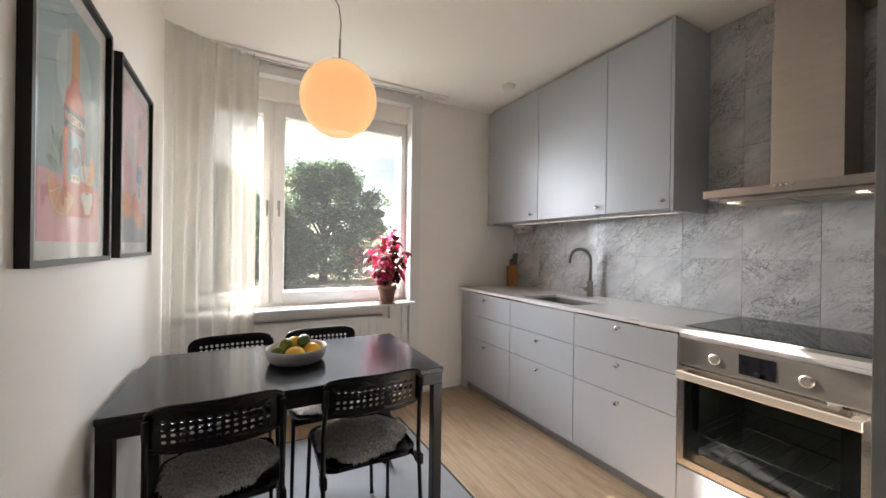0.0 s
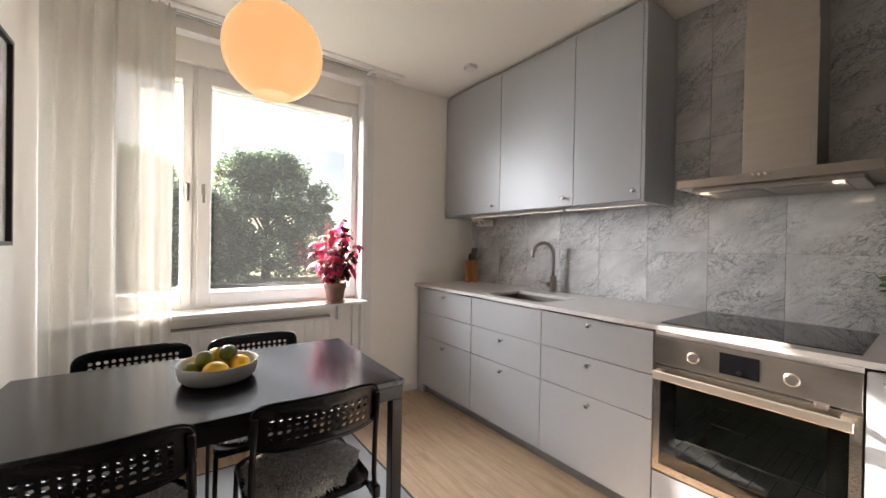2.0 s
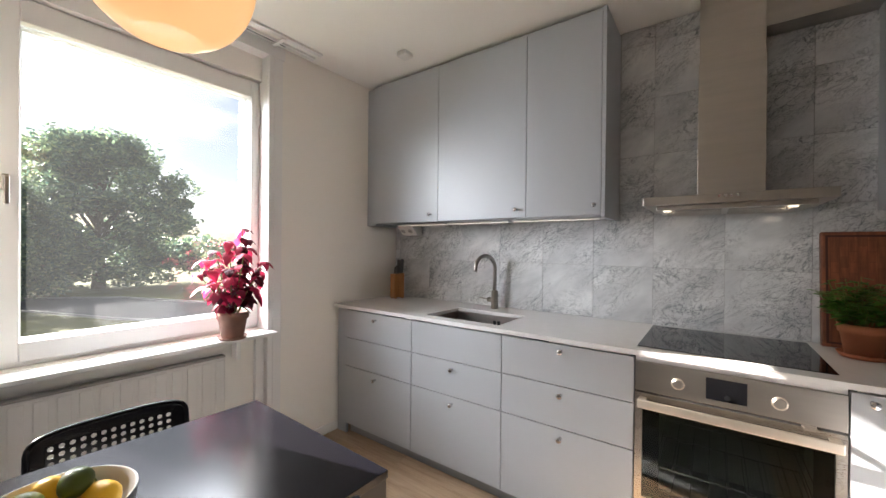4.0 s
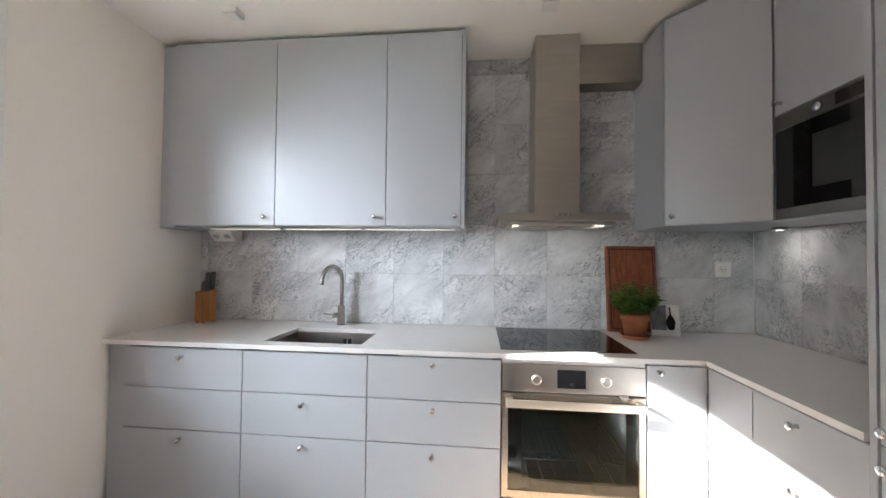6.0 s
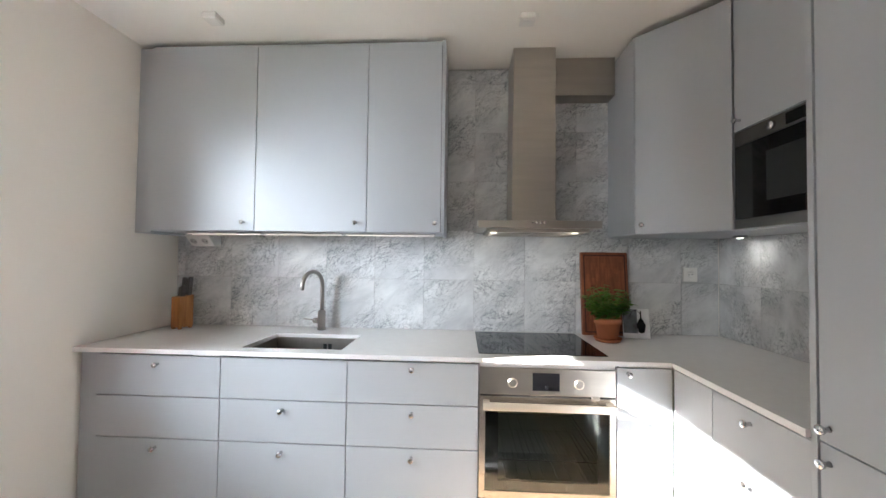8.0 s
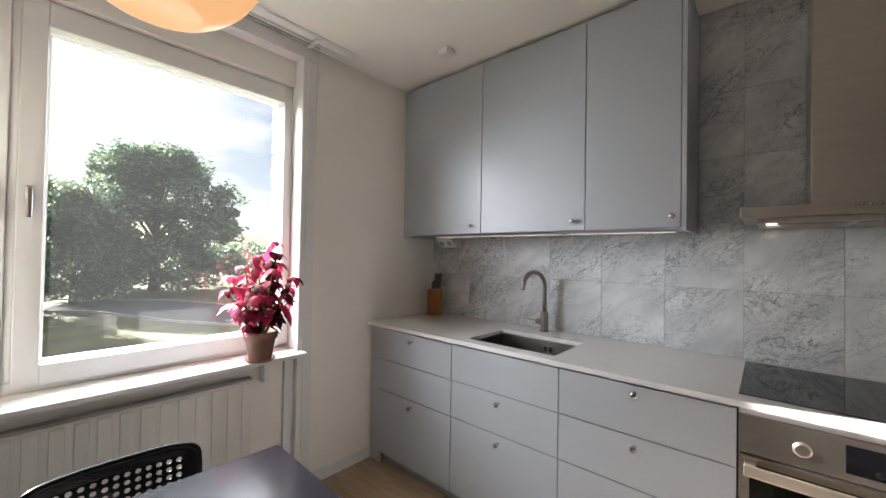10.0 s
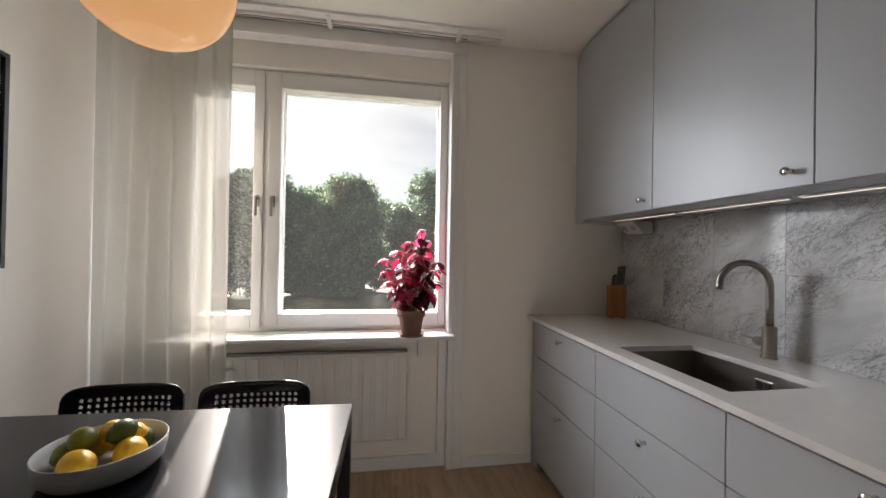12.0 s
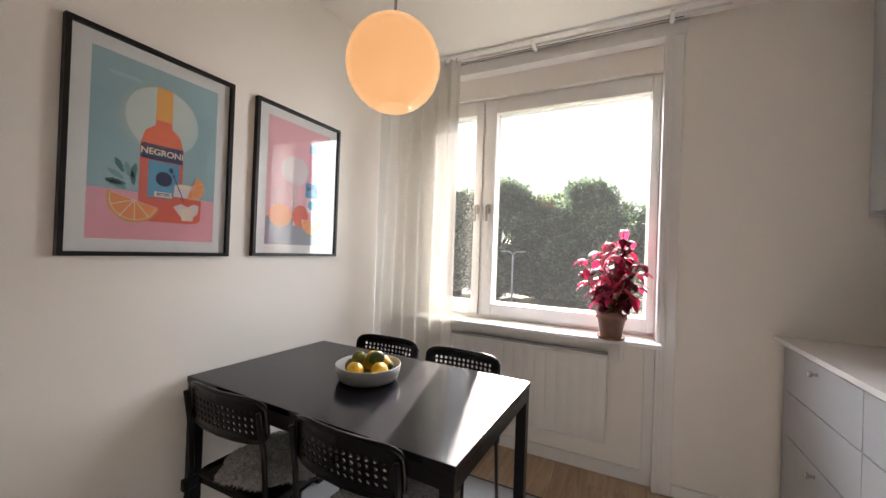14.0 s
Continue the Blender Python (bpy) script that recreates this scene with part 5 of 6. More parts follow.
# ---- pendant lamp ----
LX, LY, LZ, LR = 1.905, 4.298, 1.874, 0.160
pl = thing("pendant_lamp", (LX, LY, LZ), "round opal glass pendant lamp glowing orange over the table", "pendant lamp")
prof = []
for k in range(3, 29):
    a = radians(90 - 180 * k / 32)
    prof.append((LR * math.cos(a), LR * math.sin(a)))
part("globe", lathe(bmesh.new(), prof + [(prof[-1][0] * 0.9, prof[-1][1] - 0.001), (0, prof[-1][1] - 0.001)], 64), OPAL, pl, smooth=True)
part("cap", lathe(bmesh.new(), [(0, LR * 0.98), (0.052, LR * 0.975), (0.056, LR * 0.955), (0.050, LR * 0.94), (0, LR * 0.94)], 32), TAP, pl, smooth=True)
part("rod", tube(bmesh.new(), [(0, 0, LR * 0.97), (0, 0, LR + 0.10)], 0.005, 10), TAP, pl)
cab = [(0, 0, LR + 0.10), (0.004, 0, LR + 0.17), (-0.006, 0, LR + 0.24), (-0.045, 0, LR + 0.30), (-0.05, 0, LR + 0.35), (-0.02, 0, LR + 0.40), (0.0, 0, LR + 0.44), (0.0, 0, CEIL - LZ - 0.03)]
part("cable", tube(bmesh.new(), cab, 0.0028, 8), painted("grey_cable", (0.3, 0.3, 0.3), 0.6), pl, smooth=True)
part("ceiling_rose", lathe(bmesh.new(), [(0, CEIL - LZ - 0.035), (0.028, CEIL - LZ - 0.033), (0.034, CEIL - LZ - 0.001), (0, CEIL - LZ - 0.001)], 24), WHITE_PLASTIC, pl, smooth=True)

# ---- ceiling boxes ----
for x, y, s in ((3.36, 4.97, 0.036), (3.42, 3.42, 0.036)):
    d = thing("ceiling_box", (x, y, CEIL), "small square white electrical box on the ceiling", "ceiling box", "ceiling boxes")
    part("box_body", B(-s, s, -s, s, -0.03, -0.0005, bevel=0.004), WHITE_PLASTIC, d)
    part("box_lid", B(-s * 0.8, s * 0.8, -s * 0.8, s * 0.8, -0.034, -0.0302, bevel=0.001), WHITE_PLASTIC, d)

# ---- things on the worktop ----
KX, KY, KT = 3.785, 5.415, -14
kb = thing("knife_block", (KX, KY, WZ1), "oiled bamboo knife block on the worktop", "knife block", turn=KT)
b = B(-0.045, 0.045, -0.034, 0.034, 0.010, 0.190, bevel=0.003)
for v in b.verts:
    if v.co.z > 0.1:
        v.co.z += 0.13 * (v.co.x + 0.045)
part("block", b, BAMBOO, kb)
for sx in (-1, 1):
    for sy in (-1, 1):
        part("foot", B(sx * 0.033 - 0.008, sx * 0.033 + 0.008, sy * 0.024 - 0.008, sy * 0.024 + 0.008, 0, 0.0098), BAMBOO, kb)
for kx, ky, hh in ((0.022, 0.024, 0.105), (0.022, 0.0, 0.10), (0.022, -0.024, 0.11), (-0.016, 0.0, 0.055), (-0.016, -0.018, 0.065)):
    q = pose(KX, KY, WZ1, 0, 0, KT) @ Vector((kx, ky, 0.191 + 0.13 * (kx + 0.045)))
    k_ = thing("kitchen_knife", tuple(q), "steel-handled kitchen knife standing in the block", "knife", "knives in the block", turn=KT)
    b = B(-0.012, 0.012, -0.009, 0.009, 0.0, hh, bevel=0.005)
    bmesh.ops.transform(b, matrix=pose(0, 0, 0, 0, 4, 0), verts=b.verts)
    part("handle", b, KNIFE, k_)
    part("blade", B(-0.007, 0.007, -0.001, 0.001, -0.09, 0.0), CHROME, k_)

cb = thing("cutting_board", (3.86, 2.877, WZ1), "red-brown end-grain wooden cutting board leaning on the tiles", "cutting board")
b = box(bmesh.new(), -0.015, 0.015, -0.138, 0.138, 0.0, 0.49, bevel=0.006)
bmesh.ops.transform(b, matrix=pose(0, 0, 0.0, 0, 6, 0), verts=b.verts)
part("board", b, ACACIA, cb)
b = ring_extrude(bmesh.new(), [(-0.0155, -0.123, 0.015), (-0.0155, 0.123, 0.015), (-0.0155, 0.123, 0.475), (-0.0155, -0.123, 0.475)], [(-0.0155, -0.115, 0.023), (-0.0155, 0.115, 0.023), (-0.0155, 0.115, 0.467), (-0.0155, -0.115, 0.467)], (0.0012, 0, 0), pose(0, 0, 0, 0, 6, 0))
part("juice_groove", b, painted("dark_groove", (0.05, 0.012, 0.008), 0.6), cb)

bp_ = thing("basil_pot", (3.71, 2.925, WZ1), "green basil plant in a terracotta pot and saucer", "potted plant")
part("saucer", lathe(bmesh.new(), [(0, 0), (0.062, 0), (0.074, 0.018), (0.070, 0.018), (0.06, 0.006), (0, 0.006)], 32), TERRACOTTA, bp_, smooth=True)
part("pot", lathe(bmesh.new(), [(0, 0.007), (0.050, 0.007), (0.064, 0.095), (0.070, 0.095), (0.072, 0.128), (0.066, 0.128), (0.062, 0.105), (0, 0.105)], 32), TERRACOTTA, bp_, smooth=True)
part("soil", lathe(bmesh.new(), [(0, 0.113), (0.04, 0.112), (0.0625, 0.108)], 20), SOIL, bp_)


def leaf(bm, p, d, up, L, W, curl=0.25, fold=0.25):
    """A pointed leaf with a folded midrib, from p along d."""
    d = d.normalized()
    side = d.cross(up)
    if side.length < 1e-3:
        side = Vector((1, 0, 0))
    side.normalize()
    nrm = side.cross(d).normalized()
    mid, lft, rgt = [], [], []
    ws = (0.05, 0.75, 1.0, 0.62, 0.0)
    for k, w in enumerate(ws):
        u = k / 4
        c = p + d * (L * u) - nrm * (curl * L * u * u)
        mid.append(bm.verts.new(c))
        if 0 < k < 4:
            lft.append(bm.verts.new(c + side * (W / 2 * w) + nrm * (fold * W * w * 0.5)))
            rgt.append(bm.verts.new(c - side * (W / 2 * w) + nrm * (fold * W * w * 0.5)))
    for s in (lft, rgt):
        bm.faces.new((mid[0], s[0], mid[1]))
        bm.faces.new((mid[1], s[0], s[1], mid[2]))
        bm.faces.new((mid[2], s[1], s[2], mid[3]))
        bm.faces.new((mid[3], s[2], mid[4]))


rnd = random.Random(11)
b, bl = bmesh.new(), bmesh.new()
for k in range(64):
    a, r = rnd.uniform(0, 6.283), 0.05 * math.sqrt(rnd.random())
    p0 = Vector((r * math.cos(a), r * math.sin(a), 0.11))
    top = Vector((2.5 * r * math.cos(a) + rnd.gauss(0, 0.012), 2.5 * r * math.sin(a) + rnd.gauss(0, 0.012), 0.185 + rnd.uniform(0, 0.12) * (1.2 - r * 8)))
    tube(b, [p0, (p0 + top) / 2, top], 0.0012, 4)
    for j in range(9):
        u = rnd.uniform(0.35, 1.0)
        q = p0.lerp(top, u)
        aa = rnd.uniform(0, 6.283)
        leaf(bl, q, Vector((math.cos(aa), math.sin(aa), rnd.uniform(-0.2, 0.7))), Vector((0, 0, 1)), rnd.uniform(0.026, 0.042), rnd.uniform(0.020, 0.030), 0.3, -0.2)
tagged(part("stem_tangle", b, STEM, bp_), kind="stuff")
tagged(part("foliage", bl, BASIL, bp_), kind="stuff")

ck = thing("picture_card", (3.78, 2.71, WZ1), "small white card with a black sketch leaning on the tiles", "card")
mc = pose(0, 0, 0, 0, 12, -8)
b = box(bmesh.new(), -0.006, 0.006, -0.045, 0.095, 0, 0.168, bevel=0.001)
bmesh.ops.transform(b, matrix=mc, verts=b.verts)
part("card", b, painted("card_paper", (0.80, 0.80, 0.80), 0.6, 0.10, 14), ck)
b = box(bmesh.new(), -0.0075, -0.0061, 0.02, 0.094, 0.03, 0.164)
bmesh.ops.transform(b, matrix=mc, verts=b.verts)
part("grey_print", b, painted("grey_print", (0.16, 0.17, 0.19), 0.6, 0.5, 22), ck)
b = lathe(bmesh.new(), [(0, 0), (0.016, 0.006), (0.025, 0.045), (0.014, 0.07), (0.004, 0.085), (0.003, 0.125), (0, 0.125)], 14, mc @ pose(-0.008, 0.0, 0.03) @ Matrix.Diagonal((0.06, 1, 1, 1)))
part("sketch", b, BLACK_PLASTIC, ck)
b = tube(bmesh.new(), [mc @ Vector(q) for q in ((-0.008, 0.002, 0.14), (-0.008, 0.02, 0.160), (-0.008, 0.045, 0.152), (-0.008, 0.06, 0.12))], 0.0015, 6)
part("sketch_line", b, BLACK_PLASTIC, ck)

# ---- red plant on the sill ----
rp = thing("coleus_pot", (2.574, 5.491, 0.797), "bushy red coleus in a weathered terracotta pot on the window sill", "potted plant")
part("saucer", lathe(bmesh.new(), [(0, 0), (0.062, 0), (0.074, 0.016), (0.070, 0.016), (0.06, 0.005), (0, 0.005)], 32), OLD_POT, rp, smooth=True)
part("pot", lathe(bmesh.new(), [(0, 0.006), (0.052, 0.006), (0.070, 0.112), (0.078, 0.112), (0.080, 0.148), (0.073, 0.148), (0.068, 0.122), (0, 0.12)], 32), OLD_POT, rp, smooth=True)
part("soil", lathe(bmesh.new(), [(0, 0.130), (0.04, 0.129), (0.0685, 0.124)], 20), SOIL, rp)


def broad_leaf(bm, p, d, L, W, droop, cup):
    """A broad oval leaf with a drawn-out tip that arches over and lets its sides hang."""
    d = d.normalized()
    side = d.cross(Vector((0, 0, 1))).normalized()
    nrm = side.cross(d).normalized()
    outline = (0.04, 0.62, 0.95, 1.0, 0.80, 0.42, 0.0)
    mid, edges = [], ([], [])
    for k, w in enumerate(outline):
        u = k / 6
        c = p + d * (L * (u - 0.18 * droop * u * u)) - nrm * (droop * L * u * u)
        mid.append(bm.verts.new(c))
        if 0 < k < 6:
            for e, sgn in zip(edges, (1, -1)):
                ripple = 0.035 * W * (1 if k % 2 else -1)
                e.append(bm.verts.new(c + side * (sgn * W / 2 * w) - nrm * (cup * W * w * 0.5 + ripple)))
    for e in edges:
        bm.faces.new((mid[0], e[0], mid[1]))
        for k in range(4):
            bm.faces.new((mid[k + 1], e[k], e[k + 1], mid[k + 2]))
        bm.faces.new((mid[5], e[4], mid[6]))


rnd = random.Random(23)
tips = [(0.05, 0.0, 0.60), (0.085, 0.02, 0.54), (-0.02, 0.0, 0.53), (0.02, -0.03, 0.50)]
for k in range(18):
    zz_ = 1 - 2 * (k + 0.5) / 18
    aa_ = k * 2.4
    rr_ = math.sqrt(1 - zz_ * zz_)
    tips.append((0.185 * rr_ * math.cos(aa_) * rnd.uniform(0.8, 1.08), -0.015 + 0.115 * rr_ * math.sin(aa_), 0.365 + 0.135 * zz_))
for tx, ty, tz in tips:
    p0 = Vector((tx * 0.12, ty * 0.12, 0.125))
    tip = Vector((tx, ty, tz))
    midp = Vector((tx * 0.55, ty * 0.55, 0.125 + (tz - 0.125) * 0.55))
    part("stem", tube(bmesh.new(), [p0, midp, tip], 0.003, 6), STEM, rp, smooth=True)
    nn = max(2, int((tz - 0.13) / 0.085))
    for k in range(nn + 1):
        u = 0.42 + 0.58 * k / nn
        q = (p0.lerp(midp, u * 2) if u < 0.5 else midp.lerp(tip, u * 2 - 1))
        a0 = k * 1.571 + rnd.uniform(-0.4, 0.4) + tx * 30
        for s in range(2 if k < nn else 4):
            a = a0 + s * (math.pi if k < nn else math.pi / 2)
            size = rnd.uniform(0.055, 0.088) * (1 if k < nn else 0.8)
            bl = bmesh.new()
            broad_leaf(bl, q, Vector((math.cos(a), math.sin(a), rnd.uniform(-0.20, 0.32))), size, size * 0.68, rnd.uniform(0.55, 1.05), 0.24)
            part("leaf_blade", bl, COLEUS, rp, smooth=True)


# ---- pictures ----
def frame_on_wall(name, y0, y1, z0, z1, label):
    p = thing(name, (XW, (y0 + y1) / 2, z0), label, "picture", "pictures on the wall")
    cy = (y0 + y1) / 2
    a, c, h = y0 - cy, y1 - cy, z1 - z0
    t = 0.014
    part("frame", ring_extrude(bmesh.new(), [(0.001, a, 0), (0.001, c, 0), (0.001, c, h), (0.001, a, h)], [(0.001, a + t, t), (0.001, c - t, t), (0.001, c - t, h - t), (0.001, a + t, h - t)], (0.023, 0, 0)), FRAME_BLACK, p)
    part("mount", B(0.002, 0.008, a + t, c - t, t, h - t), PAPER, p)
    g = part("glass", B(0.015, 0.017, a + t, c - t, t, h - t), PICTURE_GLASS, p)
    g.visible_shadow = False
    return p, cy, z0


def art(p, polys):
    """Flat printed shapes on the mount: each with its own paint; (material, layer, outline in y and z)."""
    for nm, mat, layer, pts in polys:
        b = bmesh.new()
        x = 0.0082 + 0.00025 * layer
        v = [b.verts.new((x, y, z)) for y, z in pts]
        w = [b.verts.new((x + 0.0001, y, z)) for y, z in pts]
        b.faces.new(v)
        b.faces.new(list(reversed(w)))
        part(nm, b, mat, p)


def disc(cy, cz, ry, rz, a0=0, a1=360, n=28):
    return [(cy + ry * math.cos(radians(a0 + (a1 - a0) * k / n)), cz + rz * math.sin(radians(a0 + (a1 - a0) * k / n))) for k in range(n + (0 if a1 - a0 == 360 else 1))]


def leaf_outline(cy, cz, length, deg):
    """A lobed leaf shape from its stalk, along a direction in degrees."""
    ca, sa_ = math.cos(radians(deg)), math.sin(radians(deg))
    side = [(0.0, 0.0), (0.2, 0.13), (0.3, 0.09), (0.42, 0.19), (0.52, 0.12), (0.66, 0.19), (0.76, 0.10), (0.88, 0.11), (1.0, 0.0)]
    pts = side + [(u, -w) for u, w in reversed(side[1:-1])]
    return [(cy + length * (u * ca - w * sa_), cz + length * (u * sa_ + w * ca)) for u, w in pts]


def half_slice(cy, cz, r, turn, layer, flesh, rind):
    """Half an orange slice: rind, pith, flesh and the lines between its segments."""
    out = [("slice_rind", rind, layer, disc(cy, cz, r, r, turn, turn + 180, 20)),
           ("slice_pith", PALE, layer + 1, disc(cy, cz, r * 0.90, r * 0.90, turn, turn + 180, 20))]
    for k in range(5):
        a0, a1 = turn + 36 * k + 1.5, turn + 36 * k + 34.5
        c0, c1 = math.cos(radians(turn + 36 * k + 18)), math.sin(radians(turn + 36 * k + 18))
        out.append(("slice_segment", flesh, layer + 2, [(cy + c0 * r * 0.05, cz + c1 * r * 0.05)] + disc(cy, cz, r * 0.87, r * 0.87, a0, a1, 4)))
    return out


def rect(y0, y1, z0, z1):
    return [(y0, z0), (y1, z0), (y1, z1), (y0, z1)]


TEAL, PINK, RED, DRED = flat("print_teal", (0.30, 0.45, 0.50)), flat("print_pink", (0.80, 0.36, 0.42)), flat("print_red", (0.72, 0.13, 0.08)), flat("print_dark_red", (0.42, 0.05, 0.05))
LEAF_A = flat("print_sage", (0.16, 0.34, 0.31))
MOON, ORANGE, PALE = flat("print_pale_disc", (0.47, 0.60, 0.62)), flat("print_orange", (0.85, 0.30, 0.10)), flat("print_cream", (0.80, 0.66, 0.55))
AMBER, NAVY, BLUE, GREEN, ICE = flat("print_amber", (0.75, 0.36, 0.10)), flat("print_navy", (0.04, 0.05, 0.12)), flat("print_blue", (0.10, 0.32, 0.50)), flat("print_green", (0.06, 0.20, 0.19)), flat("print_ice", (0.72, 0.60, 0.62))
ROSE, MAUVE = flat("print_rose", (0.78, 0.42, 0.47)), flat("print_blue_grey", (0.30, 0.31, 0.37))


def lettering(p, text, size, y, z, mat, x=0.0105, lean=0.0):
    cu = bpy.data.curves.new("lettering", "FONT")
    cu.body, cu.size, cu.align_x, cu.align_y, cu.extrude, cu.offset = text, size, "CENTER", "CENTER", 0.0001, size * 0.02
    cu.materials.append(mat)
    o_ = new("lettering", cu)
    bpy.context.view_layer.update()
    dg = bpy.context.evaluated_depsgraph_get()
    me_ = bpy.data.meshes.new_from_object(o_.evaluated_get(dg))
    bpy.data.objects.remove(o_)
    o_ = new("lettering", me_)
    o_.parent = p
    o_.matrix_basis = Matrix(((0, 0, 1, x), (1, 0, 0, y), (0, 1, 0, z), (0, 0, 0, 1)))
    return o_


P1, P2 = (3.705, 4.219, 1.189, 1.896), (4.326, 4.844, 1.192, 1.898)
p, cy, z0 = frame_on_wall("framed_poster", *P1, "black-framed poster of a red bottle, orange slices and a glass")
# print area 0.39 wide, 0.59 high
L, R, T, Bm = -0.192, 0.196, 0.650, 0.055
G = 0.215
bc = 0.012
art(p, [
    ("background", TEAL, 0, rect(L, R, G, T)),
    ("table_print", PINK, 0, rect(L, R, Bm, G)),
    ("disc_print", MOON, 1, disc(bc, 0.475, 0.115, 0.115)),
    ("bottle_print", RED, 2, [(-0.058, 0.12), (0.078, 0.12), (0.078, 0.385), (0.065, 0.43), (0.038, 0.455), (0.034, 0.50), (-0.012, 0.50), (-0.016, 0.455), (-0.045, 0.43), (-0.058, 0.385)]),
    ("bottle_neck_print", AMBER, 3, [(-0.016, 0.475), (0.038, 0.475), (0.036, 0.59), (-0.014, 0.59)]),
    ("label_band", NAVY, 4, rect(-0.056, 0.076, 0.335, 0.388)),
    ("label_print", BLUE, 4, rect(-0.032, 0.066, 0.205, 0.332)),
    ("seal_print", NAVY, 5, disc(0.017, 0.272, 0.026, 0.026)),
    ("tag_print", PALE, 5, rect(-0.012, 0.044, 0.208, 0.226)),
    *[("leaf_print", LEAF_A if k % 2 else GREEN, 3, leaf_outline(*q)) for k, q in enumerate(((-0.072, 0.235, 0.050, 95), (-0.086, 0.262, 0.050, 100), (-0.100, 0.272, 0.052, 118), (-0.098, 0.252, 0.052, 150), (-0.092, 0.236, 0.058, 172), (-0.088, 0.222, 0.066, 160), (-0.078, 0.255, 0.055, 80)))],
    *half_slice(-0.068, 0.188, 0.076, 163, 4, ORANGE, AMBER),
    *half_slice(0.110, 0.257, 0.046, -113, 9, ORANGE, AMBER),
    ("glass_print", ICE, 6, [(0.048, 0.205), (0.140, 0.200), (0.136, 0.252), (0.052, 0.258)]),
    ("glass_rim", PALE, 7, disc(0.094, 0.256, 0.042, 0.008)),
    ("drink_print", RED, 7, [(0.047, 0.135), (0.060, 0.124), (0.095, 0.119), (0.130, 0.123), (0.144, 0.134), (0.146, 0.212), (0.046, 0.216)]),
    ("ice_print", ICE, 8, [(0.050, 0.178), (0.075, 0.192), (0.098, 0.182), (0.120, 0.196), (0.138, 0.190), (0.134, 0.160), (0.112, 0.142), (0.072, 0.148)]),
    ("ice_print", PALE, 9, [(0.072, 0.165), (0.098, 0.178), (0.122, 0.165), (0.118, 0.132), (0.080, 0.130)]),
    ("straw_print", NAVY, 10, [(0.040, 0.303), (0.043, 0.303), (0.086, 0.201), (0.082, 0.201)]),
    ("straw_bead", NAVY, 10, disc(0.038, 0.307, 0.0075, 0.009, n=14)),
    ("straw_bead", NAVY, 10, disc(0.048, 0.288, 0.004, 0.005, n=10)),
])
lettering(p, "NEGRONI", 0.030, 0.010, 0.361, PALE)
lettering(p, "BITTER", 0.013, 0.016, 0.217, NAVY)
lettering(p, "NEGRONI", 0.020, -0.105, 0.585, MOON)
p, cy, z0 = frame_on_wall("framed_poster", *P2, "black-framed pink and lilac poster of a bottle and orange slices")
art(p, [
    ("background", ROSE, 0, rect(L, R, G - 0.03, T)),
    ("table_print", MAUVE, 0, rect(L, R, Bm, G - 0.03)),
    ("bottle_print", PINK, 2, [(0.04, 0.14), (0.12, 0.14), (0.12, 0.40), (0.10, 0.45), (0.10, 0.53), (0.06, 0.53), (0.06, 0.45), (0.04, 0.40)]),
    ("cap_print", BLUE, 3, rect(0.058, 0.102, 0.53, 0.58)),
    ("label_print", BLUE, 3, rect(0.036, 0.118, 0.30, 0.375)),
    ("label_band", ICE, 3, rect(0.046, 0.110, 0.225, 0.298)),
    ("seal_print", BLUE, 4, disc(0.078, 0.262, 0.022, 0.026)),
    ("glass_print", ICE, 2, disc(-0.03, 0.42, 0.085, 0.07)),
    ("glass_stem", ICE, 2, rect(-0.038, -0.022, 0.15, 0.36)),
    ("orange_print", ORANGE, 3, disc(-0.11, 0.195, 0.065, 0.055)),
    ("orange_print", RED, 3, disc(0.01, 0.20, 0.05, 0.055)),
    *half_slice(0.085, 0.180, 0.070, 175, 4, ORANGE, AMBER),
])
lettering(p, "SPRITZ", 0.024, 0.078, 0.345, NAVY)

# ---- outside ----
bm = bmesh.new()
vs = [bm.verts.new(p) for p in ((-900, 6.2, GZ), (900, 6.2, GZ), (900, 1500, GZ), (-900, 1500, GZ))]
bm.faces.new(vs)
setting("ground", bm, GRASS)
LINE = [(95, 10), (60, 14), (38, 18), (25, 22), (16.5, 28), (12, 36), (8.5, 45), (0, 53), (-20, 60), (-90, 66)]


def strip(off0, off1, z0, z1):
    bm = bmesh.new()
    rows = []
    for k, p in enumerate(LINE):
        a, c = Vector(LINE[max(0, k - 1)]), Vector(LINE[min(len(LINE) - 1, k + 1)])
        d = (c - a).normalized()
        nn = Vector((-d.y, d.x))
        q0, q1 = Vector(p) + nn * off0, Vector(p) + nn * off1
        rows.append([bm.verts.new((q.x, q.y, z)) for q, z in ((q0, z0), (q0, z1), (q1, z1), (q1, z0))])
    for r0, r1 in zip(rows, rows[1:]):
        for k in range(4):
            j = (k + 1) % 4
            bm.faces.new((r0[k], r0[j], r1[j], r1[k]))
    return bm


setting("road", strip(-3.6, 3.6, GZ - 0.05, GZ + 0.02), ASPHALT)
setting("kerb", strip(3.61, 3.8, GZ - 0.05, GZ + 0.14), KERB)
setting("kerb", strip(-3.8, -3.61, GZ - 0.05, GZ + 0.14), KERB)


